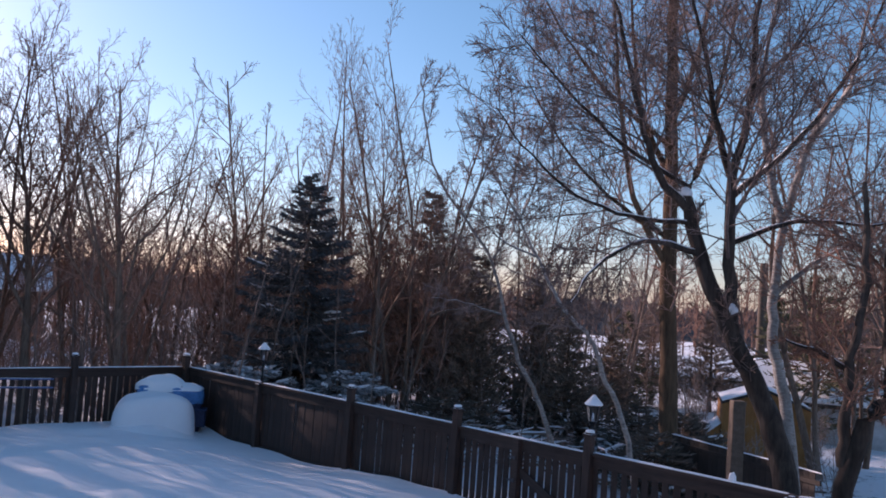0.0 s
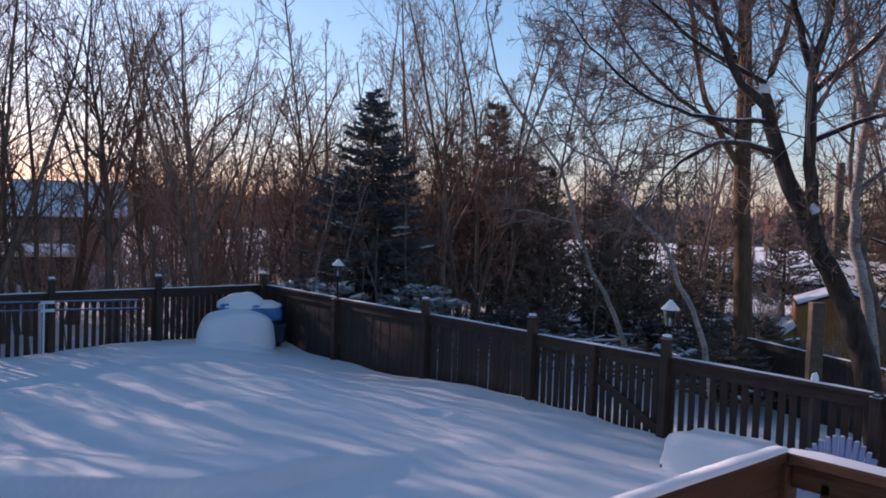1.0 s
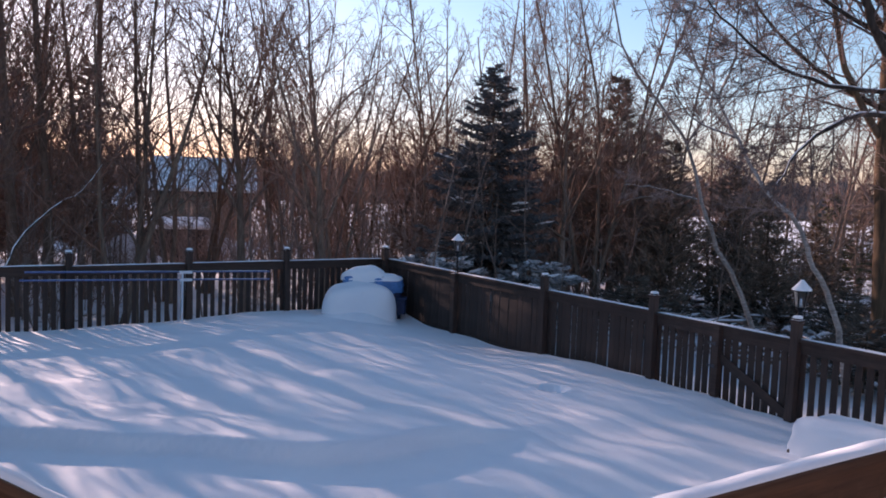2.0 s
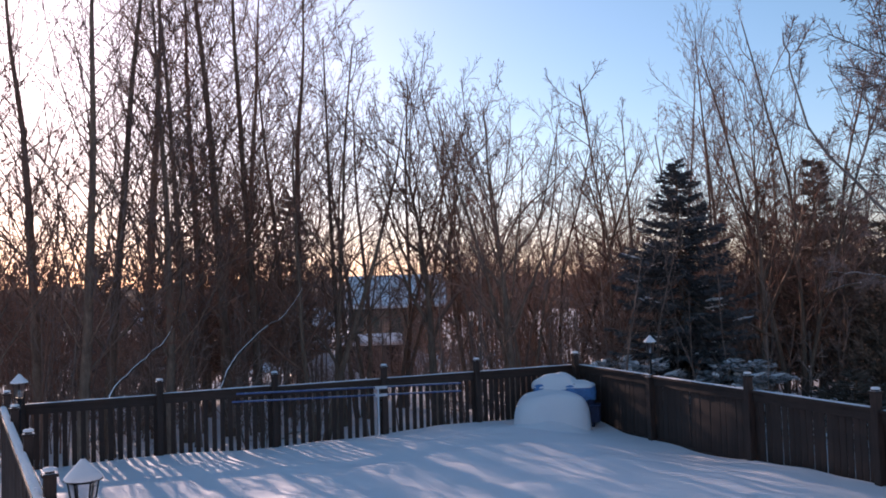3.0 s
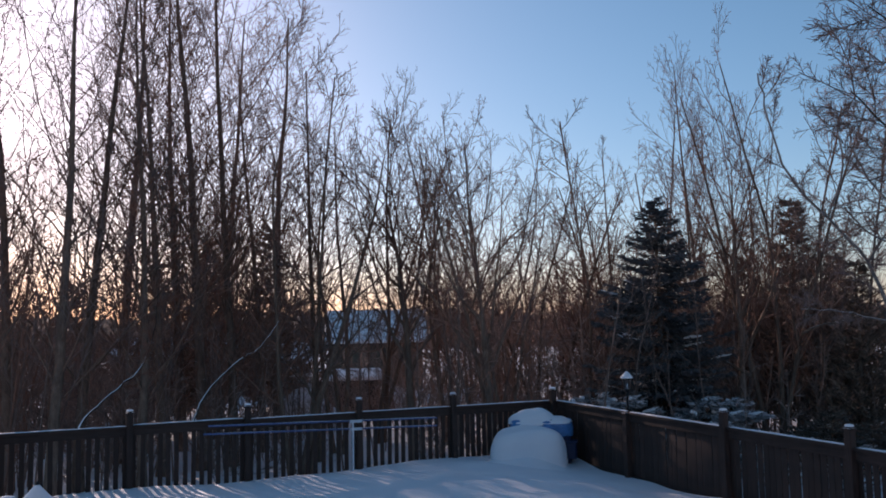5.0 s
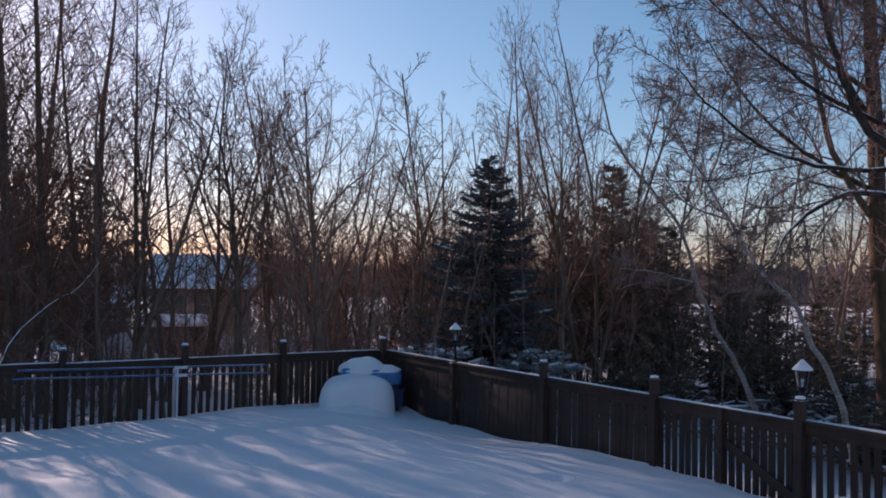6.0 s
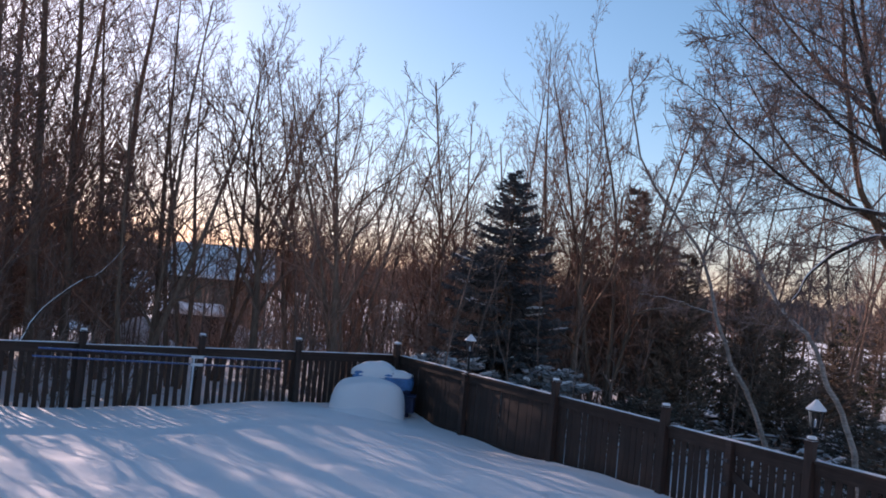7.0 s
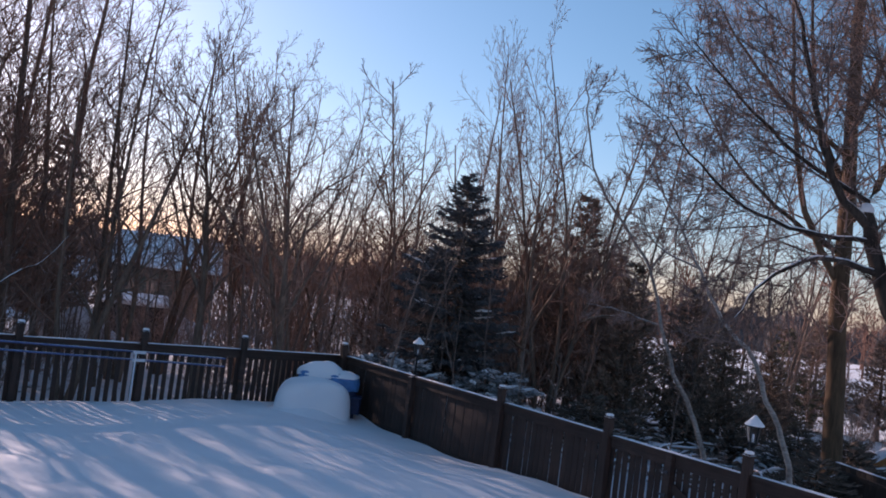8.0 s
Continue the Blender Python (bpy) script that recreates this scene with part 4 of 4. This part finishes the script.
# ---- evergreens ----
def conifer_meshes(seed, height, radius, wood, green, tiers=24, per=10, sprays=60, droop=0.25, shape=0.85, spray=0.22, tilt=(-0.6, 0.2), fat=0.022, snowy=0.0, low=0.04, heap=0.045):
    """Trunk, needle sprays, boughs and the snow on the boughs; boughs stand in loose tiers."""
    rng = np.random.default_rng(seed)
    trunk = Build().tubes([stem(rng, (0, 0, -0.2), height, 0.16 * height / 8, wobble=0.005, n=8, tip=0.015)], 9)
    lines, wood_lines, white = [], [], []
    s = np.linspace(0, 1, 5)
    for w in range(tiers):
        f = w / tiers
        for k in range(max(4, int(per * (1 - 0.4 * f)))):
            g = min(0.99, max(0.0, f + rng.uniform(-0.55, 0.55) / tiers))
            z = height * (low + (0.99 - low) * g)
            a = rng.uniform(0, 6.283)
            ln = (min(radius * (1 - g) ** shape, 1.55 * radius * (1 - g)) + 0.09) * rng.uniform(0.66, 1.12)
            out = np.array([math.cos(a), math.sin(a), 0])
            fall = droop * (1 - 1.3 * g)
            pts = out * (s * ln)[:, None] + UP * (z + (-fall * s + 0.6 * abs(droop) * s**3) * ln)[:, None]
            pts[1:, :2] += rng.normal(size=2) * 0.05 * ln
            wood_lines.append((pts, np.linspace(0.022, 0.005, 5)))
            for j in range(max(11, int(sprays * ln / radius))):
                t = 1 - rng.uniform(0, 0.93) ** 1.25
                p, d, _ = along((pts, s), t)
                side = np.cross(d, UP) * rng.choice([-1, 1])
                reach = spray * (1.25 - 0.55 * t) * rng.uniform(0.6, 1.2)
                p = p + side * rng.uniform(0, 0.22) * ln * (1 - 0.75 * t) + UP * rng.normal() * 0.02
                v = unit(d * rng.uniform(0.5, 1.0) + side * rng.uniform(0.0, 0.9) + UP * rng.uniform(*tilt))
                lines.append((np.array([p, p + v * reach]), np.array([fat * rng.uniform(0.8, 1.5), 0.004])))
            if snowy and rng.uniform() < snowy * (1 - 0.85 * g):
                t0 = rng.uniform(0.4, 0.72)
                row = [along((pts, s), t)[0] + UP * (0.02 + 0.6 * heap) + rng.normal(size=3) * 0.012 for t in np.linspace(t0, rng.uniform(0.85, 1.0), 6)]
                white.append((np.array(row), heap * np.array([0.35, 0.9, 1.15, 1.0, 0.8, 0.25]) * rng.uniform(0.7, 1.3)))
    crown = Build().tubes(lines, 3)
    return trunk.mesh("trunk", wood, True), crown.mesh("crown", green), Build().tubes(wood_lines, 4).mesh("bough", wood), Build().tubes(white, 7).mesh("bough_snow", M_SNOW, True) if white else None


def evergreen(meshes, p, scale, label, turn=0.0, wide=1.0):
    root = thing("conifer", turn_z(p[0], p[1], ground_height(p[0], p[1]), turn), label, "conifer")
    root.scale = (scale * wide, scale * wide, scale)
    part("trunk", meshes[0], None, root)
    part("crown", meshes[1], None, root)
    if meshes[2]:
        part("bough", meshes[2], None, root)
    return root


spruce = conifer_meshes(71, 8.2, 2.5, M_BARK, M_SPRUCE, 26, 18, 100, 0.30, 0.56, 0.24, (-0.75, 0.15), 0.024, 0.26, heap=0.036)
root = evergreen(spruce, at(14.3, 26.0), 0.98, "blue spruce with snow lying on its lower boughs")
tagged(part("bough_snow", spruce[3], None, root, "snow lying on the boughs"), kind="stuff")

low = conifer_meshes(72, 1.5, 1.35, M_BARK, M_SNOWY, 8, 14, 52, 0.22, 0.5, 0.2, (-0.6, 0.15), 0.024, 0.9, 0.08, 0.042)
for bearing, d, s in ((18.6, 24.4, 1.25), (16.6, 23.8, 1.2), (11.6, 24.2, 1.2), (10.2, 24.6, 1.15), (13.8, 23.8, 0.85)):
    p = at(bearing, d)
    root = thing("juniper", turn_z(p.x, p.y, ground_height(p.x, p.y) + 0.30, bearing * 9), "low spreading evergreen shrub heaped with snow", "shrub", "snowy evergreen shrubs")
    root.scale = (s, s, s)
    part("trunk", low[0], None, root)
    part("crown", low[1], None, root)
    part("bough", low[2], None, root)
    tagged(part("bough_snow", low[3], None, root, "snow heaped on the boughs"), kind="stuff")

cedar = conifer_meshes(73, 8.4, 2.7, M_BARK, M_CEDAR, 30, 11, 36, -0.30, 0.88, 0.34, (-0.3, 0.8), 0.032, low=0.10)
cedar = (cedar[0], cedar[1], None, None)
for bearing, d, s, w in ((40.1, 38.0, 1.05, 1.0), (44.0, 39.0, 1.0, 0.95), (47.0, 36.0, 0.85, 1.1), (6.1, 30.5, 1.0, 0.95), (2.6, 28.0, 0.72, 1.0), (-1.2, 30.0, 0.66, 1.1), (3.8, 35.0, 0.8, 1.1), (-3.6, 28.0, 0.52, 1.2), (52.0, 42.0, 0.8, 1.2), (57.0, 44.0, 0.7, 1.2), (9.0, 34.0, 0.8, 1.0), (-9.0, 44.0, 0.62, 1.3), (-12.6, 43.0, 0.55, 1.4), (-6.4, 33.0, 0.42, 1.4)):
    evergreen(cedar, at(bearing, d), s, "dark bronzed cedar standing in the bare wood", bearing * 13, w)
scrub = conifer_meshes(75, 1.7, 1.3, M_BARK, M_SCRUB, 8, 10, 30, -0.1, 0.45, 0.26, (-0.3, 0.6), 0.024, 0.30, 0.1, 0.05)
for bearing, d, s in ((2.2, 25.5, 0.8), (-1.6, 28.4, 0.8), (-4.8, 27.4, 0.75), (-8.4, 26.0, 1.0), (-10.4, 23.6, 1.0), (4.4, 25.5, 1.0), (-11.8, 27.0, 0.9), (-9.6, 19.6, 0.95), (-8.6, 20.8, 0.7), (-11.2, 21.8, 1.1)):
    p = at(bearing, d)
    root = thing("scrub_cedar", turn_z(p.x, p.y, ground_height(p.x, p.y) + 0.02, bearing * 31), "low dark evergreen scrub dusted with snow", "shrub", "evergreen scrub")
    root.scale = (s, s, s)
    for name, me in zip(("trunk", "crown", "bough", "bough_snow"), scrub):
        ob = part(name, me, None, root, "dusting of snow" if name == "bough_snow" else "")
        if name == "bough_snow":
            tagged(ob, kind="stuff")
pine = conifer_meshes(74, 6.5, 2.4, M_BARK, M_PINE, 20, 10, 30, 0.05, 0.45, 0.42, (-0.4, 0.7), 0.034)
pine = (pine[0], pine[1], None, None)
for bearing, d, s, w in ((-18.9, 36.0, 1.0, 1.0), (-16.8, 44.0, 0.9, 1.1), (-22.8, 38.0, 0.95, 1.0), (-7.0, 40.0, 0.7, 1.2), (-2.5, 44.0, 0.72, 1.3)):
    evergreen(pine, at(bearing, d), s, "olive pine behind the sheds", bearing * 17, w)


# ---- undergrowth, brush and far woods: too many to count ----
def bush_lines(seed, height, stems):
    rng = np.random.default_rng(seed)
    t = [stem(rng, (rng.uniform(-0.9, 0.9), rng.uniform(-0.9, 0.9), -0.1), height * rng.uniform(0.5, 1), 0.026, rng.uniform(-0.4, 0.4, 2), 0.06, 5, 0.010) for _ in range(stems)]
    s = shoots(rng, t, 9, 0.08, 0.97, 42, -0.34, 3, 0.06, 0.14, 0.7, 0.010)
    w = shoots(rng, s, 4, 0.15, 1.0, 45, -0.6, 2, 0.03, 0.18, 0.8, 0.007)
    b = Build().tubes(t, 4).tubes(s, 3).tubes(w, 3)
    return np.concatenate(b.v), np.concatenate(b.f)


def scatter(name, templates, places, material, label, category):
    b = Build()
    for x, y, s, turn, k in places:
        v, f = templates[k % len(templates)]
        c, sn = math.cos(turn), math.sin(turn)
        q = np.stack([(v[:, 0] * c - v[:, 1] * sn) * s + x, (v[:, 0] * sn + v[:, 1] * c) * s + y, v[:, 2] * s + ground_height(x, y)], 1)
        b.add(q, f)
    ob = new(name, b.mesh(name, material))
    return tagged(ob, label, category, kind="stuff")


bushes = [bush_lines(80 + i, 4.2, 9) for i in range(4)]
rng = random.Random(11)
for name, material, count, near, far, tall in (("undergrowth", M_BUSHRED, 54, 26, 46, (0.8, 1.5)), ("thicket", M_BUSH, 54, 25, 50, (0.8, 1.45)), ("brush", M_BUSH, 30, 21, 34, (0.25, 0.55)), ("bramble", M_BUSH, 30, 22, 46, (0.25, 0.6))):
    places = []
    for i in range(count):
        bearing = rng.uniform(2, 62) if name in ("undergrowth", "thicket") else rng.uniform(-22, 6) if name == "bramble" else rng.uniform(-10, 74)
        d = rng.uniform(near, far)
        s = rng.uniform(*tall)
        if 29.5 < bearing < 42 and rng.random() < 0.85:
            s *= 0.5
        if bearing < 6 and d < 36 and name != "bramble":
            s *= 0.5
        if bearing > 54:
            s *= 0.6
        p = at(bearing, d)
        places.append((p.x, p.y, s, rng.uniform(0, 6.28), i))
    scatter(name, bushes, places, material, "dense leafless undergrowth of brown twigs", "undergrowth")


def whip_lines(seed):
    """One thin young stem with a few side shoots."""
    r = np.random.default_rng(seed)
    t = [stem(r, (0, 0, -0.1), 5.0, 0.028, r.uniform(-0.15, 0.15, 2), 0.05, 7, 0.007)]
    w = shoots(r, t, 9, 0.2, 0.98, 38, 1.7, 4, 0.10, 0.13, 0.55, 0.006)
    v = shoots(r, w, 3, 0.2, 0.95, 40, -0.5, 2, 0.06, 0.14, 0.8, 0.0045)
    b = Build().tubes(t, 5).tubes(w, 3).tubes(v, 3)
    return np.concatenate(b.v), np.concatenate(b.f)


whips = [whip_lines(300 + i) for i in range(6)]
for name, material, count, lo, hi in (("saplings", M_BUSH, 300, 8, 56), ("young_stems", M_TWIG, 260, 54, 84), ("thin_saplings", M_BUSH, 40, -12, 10)):
    places = []
    for i in range(count):
        bearing, d = rng.uniform(lo, hi), rng.uniform(22, 46)
        if 29 < bearing < 42 and rng.random() < 0.6:
            continue
        p = at(bearing, d)
        places.append((p.x, p.y, rng.uniform(0.5, 1.35), rng.uniform(0, 6.28), i))
    scatter(name, whips, places, material, "crowd of thin upright leafless young stems", "saplings")

rng = random.Random(12)
simple = []
for i in range(3):
    r = np.random.default_rng(200 + i)
    t = [stem(r, (0, 0, 0), 8, 0.09, wobble=0.03, n=5)]
    s = shoots(r, t, 14, 0.1, 0.97, 42, 3.0, 3, 0.1, 0.1, 0.6, 0.03)
    w = shoots(r, s, 5, 0.1, 1.0, 42, -0.6, 2, 0.06, 0.15, 0.8, 0.025)
    b = Build().tubes(t, 4).tubes(s, 3).tubes(w, 3)
    simple.append((np.concatenate(b.v), np.concatenate(b.f)))
places = []
for i in range(230):
    p = at(rng.uniform(-40, 85), rng.uniform(66, 140))
    places.append((p.x, p.y, rng.uniform(0.75, 1.3), rng.uniform(0, 6.28), i))
scatter("far_woods", simple, places, M_TWIG, "far leafless woods along the skyline", "woods")

# a low wooded rise closes the distance
b = Build()
n = 2400
rng = random.Random(17)
rise = []
for i in range(n + 1):
    a = i / n * 360
    c = Vector((math.cos(radians(a)), math.sin(radians(a)), 0))
    for d, z, jag in ((150, -2.6, 0.0), (162, 1.6, 0.5), (180, 3.8, 1.3), (215, 5.2, 1.6)):
        lift = 0.0 if z < 0 else 2.4 * noise.noise(c * 14 + Vector((0, 0, d))) + 1.5 * noise.noise(c * 60 + Vector((0, 0, d))) + rng.uniform(-jag, jag) * 0.7
        rise.append(at(a, d, z + lift)[:])
b.add(rise, [(4 * i + j, 4 * i + j + 1, 4 * i + 4 + j + 1, 4 * i + 4 + j) for i in range(n) for j in range(3)])
tagged(new("backdrop", b.mesh("backdrop", M_FARWOOD, True)), "low brown wooded rise along the horizon", "woods", kind="structure")

# fallen sticks and brush heaps with snow beyond the board fence
rng = np.random.default_rng(31)
sticks, caps = [], []
for i in range(420):
    p = np.array(at(rng.uniform(-13, 8), rng.uniform(20.5, 32)))
    p[2] = ground_height(p[0], p[1]) + rng.uniform(0.02, 0.55)
    a = rng.uniform(0, 6.283)
    d = np.array([math.cos(a), math.sin(a), rng.uniform(-0.12, 0.25)]) * rng.uniform(0.4, 1.6)
    r = rng.uniform(0.012, 0.06)
    mid = p + d * 0.5 + rng.normal(size=3) * 0.06
    sticks.append((np.array([p, mid, p + d]), np.array([r, r * 0.85, r * 0.5])))
    if rng.uniform() < 0.65:
        up = UP * r * 0.75
        caps.append((np.array([p + up, mid + up, p + d + up]), np.array([r * 0.8, r, r * 0.4])))
tagged(new("fallen_branches", Build().tubes(sticks, 5).mesh("fallen_branches", M_BARK, True)), "heaps of fallen branches on the woodland floor", "branches", kind="stuff")
tagged(new("branch_snow", Build().tubes(caps, 5).mesh("branch_snow", M_SNOW, True)), "snow lying along the fallen branches", "snow", kind="stuff")


# ---- buildings and fences beyond ----
def gable_house(name, centre, yaw, size, wall_h, roof_h, wall_mat, label, roof_over=0.4, roof_mat=M_SNOW, windows=(), depth=0.2):
    """Ridge along local x."""
    L, W = size
    root = thing(name, turn_z(centre[0], centre[1], centre[2], yaw), label, "house" if L > 6 else "shed")
    b = Build().box((L, W, wall_h), Matrix.Translation((0, 0, wall_h / 2)))
    part("wall", b, wall_mat, root)
    for s in (-1, 1):
        g = Build().add([(s * L / 2, -W / 2, wall_h), (s * L / 2, W / 2, wall_h), (s * L / 2, 0.02, wall_h + roof_h), (s * L / 2, -0.02, wall_h + roof_h)], [(0, 1, 2, 3)])
        g.add([(s * (L / 2 - 0.08), -W / 2, wall_h), (s * (L / 2 - 0.08), W / 2, wall_h), (s * (L / 2 - 0.08), 0.02, wall_h + roof_h), (s * (L / 2 - 0.08), -0.02, wall_h + roof_h)], [(0, 1, 2, 3)])
        part("gable", g, wall_mat, root)
    slope = math.hypot(W / 2 + roof_over, roof_h * (1 + roof_over / (W / 2)))
    ang = math.degrees(math.atan2(roof_h, W / 2))
    for s in (-1, 1):
        mid_y, mid_z = s * (W / 2 + roof_over) / 2, wall_h + roof_h / 2 - roof_h * roof_over / W
        part("roof", Build().box((L + 2 * roof_over, slope, min(0.12, depth)), None, 0.015), M_OLDFENCE, root, m=pose(0, mid_y, mid_z + 0.02, -s * ang, 0, 0))
        part("roof_snow", Build().box((L + 2 * roof_over - 0.1, slope - 0.06, depth), None, depth * 0.4), roof_mat, root, "thick snow on the roof", m=pose(0, mid_y, mid_z + 0.08 + depth / 2, -s * ang, 0, 0))
    for x, z, w, h in windows:
        win = part("window", Build().box((w, 0.06, h), None, 0.01), M_WHITE, root, "white framed window", m=pose(x, -W / 2 - 0.03, z, 0, 0, 0))
        part("pane", Build().box((w - 0.16, 0.03, h - 0.16)), M_NAVY, win, "dark glass", m=pose(0, -0.03, 0))
    return root


p = at(33.2, 62)
gable_house("neighbour_house", (p.x, p.y, -1.6), 32, (6.4, 7.0), 3.3, 2.0, M_SIDING, "low house with olive siding under a snowy roof")
p = at(35.1, 44)
gable_house("garden_shed", (p.x, p.y, -1.7), 36, (3.2, 2.2), 1.75, 0.35, M_OLDFENCE, "low dark shed with a snow-covered roof", 0.15)
p = at(41.2, 60)
gable_house("neighbour_house", (p.x, p.y, -1.8), 52, (6.5, 5.5), 2.2, 1.1, M_STUCCO, "grey house with a snowy roof behind the trees")
p = at(46.0, 66)
gable_house("neighbour_house", (p.x, p.y, -1.8), 38, (8, 6), 2.6, 1.2, M_STUCCO, "pale house glimpsed through the trees")
p = at(-15.8, 28.2)
shed = gable_house("garden_shed", (p.x, p.y, -1.5), 80, (2.6, 2.45), 1.95, 0.45, M_PLY, "orange plywood garden shed with a thin snowy roof", 0.03, depth=0.022)
lean = Build().add([(x, y, z) for x in (-1.2, 0.4) for y, z in ((1.24, 0), (1.95, 0), (1.95, 0.75), (1.24, 1.35))], [(0, 1, 2, 3), (7, 6, 5, 4), (0, 4, 5, 1), (1, 5, 6, 2), (2, 6, 7, 3), (3, 7, 4, 0)])
part("lean_to", lean, M_PLY, shed, "low plywood lean-to")
part("lean_to_snow", Build().box((1.66, 0.93, 0.05), None, 0.015), M_SNOW, shed, "thin snow", m=pose(-0.4, 1.595, 1.085, -40.2, 0, 0))
p = at(-19.8, 38.0)
gable_house("garage", (p.x, p.y, -1.5), -14, (5.5, 5.0), 1.6, 1.1, M_STUCCO, "grey garage under a deep snow roof")
p = at(-11.8, 60.0)
gable_house("neighbour_house", (p.x, p.y, -2.4), -8, (6, 5), 1.5, 0.9, M_STUCCO, "pale house under snow beyond the garden")
for bearing, d, size in ((37.9, 37.0, (4.4, 2.8, 1.55)), (49.8, 32.0, (2.6, 1.8, 1.0)), (32.6, 46.0, (4.2, 2.2, 1.3))):
    p = at(bearing, d)
    z = ground_height(p.x, p.y)
    low_wall = thing("snow_pile", turn_z(p.x, p.y, z - 0.1, bearing - 20), "low bank of bright snow among the trees", "snow bank", "snow banks")
    part("mound", Build().lump((0, 0, 0), size, bearing, 0.35, 8, 22, 2.0, 2.0), M_SNOW, low_wall, smooth=True)

# dark board fence of the neighbouring garden
start, end = at(-10.6, 20.5), at(-19.5, 17.5)
way = (end - start).normalized()
nf = thing("neighbour_fence", turn_z(start.x, start.y, ground_height(start.x, start.y), math.degrees(math.atan2(way.y, way.x))), "weathered dark board fence of the next garden", "fence")
span = (end - start).length
me = Build().box((0.145, 0.022, 1.43), Matrix.Translation((0, 0, 0.715)), 0.004).mesh("board", M_OLDFENCE)
for i in range(int(span / 0.15)):
    part("board", me, None, nf, m=pose(0.075 + i * 0.15, 0, 0, 0, 0, 0))
part("rail", Build().box((span, 0.04, 0.09), None, 0.005), M_OLDFENCE, nf, m=pose(span / 2, -0.03, 1.25))
part("rail_snow", snow_strip(span, 0.06, 0.03, 3, 40), M_SNOW, nf, "line of snow", True, pose(span / 2, 0, 1.43))
p = at(-14.5, 16.0)
gp = thing("garden_post", turn_z(p.x, p.y, ground_height(p.x, p.y), 5), "grey weathered upright post by the fence", "post")
part("shaft", Build().box((0.22, 0.22, 2.75), Matrix.Translation((0, 0, 1.375)), 0.01), M_POLE, gp)
p = at(-15.5, 48)
up = thing("utility_pole", turn_z(p.x, p.y, -1.6, 0), "grey wooden utility pole", "utility pole")
part("shaft", Build().tubes([(np.array([(0, 0, 0), (0, 0, 4), (0, 0, 7.6)]), np.array([0.26, 0.24, 0.22]))], 12), M_POLE, up, smooth=True)
p = CORNER + ALONG_R * 12.72 - ALONG_L * 0.07
ct = thing("snow_cone", turn_z(p.x, p.y, RAIL_TOP + 0.01, 0), "small cone of snow standing on the fence rail", "snow")
part("cone", Build().lump((0, 0, 0), (0.09, 0.08, 0.10), 2, 0.3, 6, 12, 2.0), M_SNOW, ct, smooth=True)

m = at(-13.95, 13.42, 2.93 + 13.42 * math.tan(radians(0.9))) - at(-18.9, 13.5, 2.93 + 13.5 * math.tan(radians(-17)))
part("snow_cap", Build().lump((0, 0, -0.08), (0.14, 0.12, 0.15), 4, 0.2, 6, 14, 2.0), M_SNOW, bpy.data.objects["old_tree"], "snow lodged in the fork", True, Matrix.Translation(m) @ pose(0, 0, 0, 0, -24, 0))

# a sagging cable from the utility pole
wire = thing("cable", Matrix(), "thin black overhead cable from the utility pole", "cable")
w0, w1 = at(-15.5, 48, 5.7), at(20, 56, 5.9)
line = np.array([w0.lerp(w1, i / 16) - Vector((0, 0, 2.6 * (i / 16) * (1 - i / 16))) for i in range(17)])
part("strand", Build().tubes([(line, np.full(17, 0.014))], 5), M_BLACK, wire)
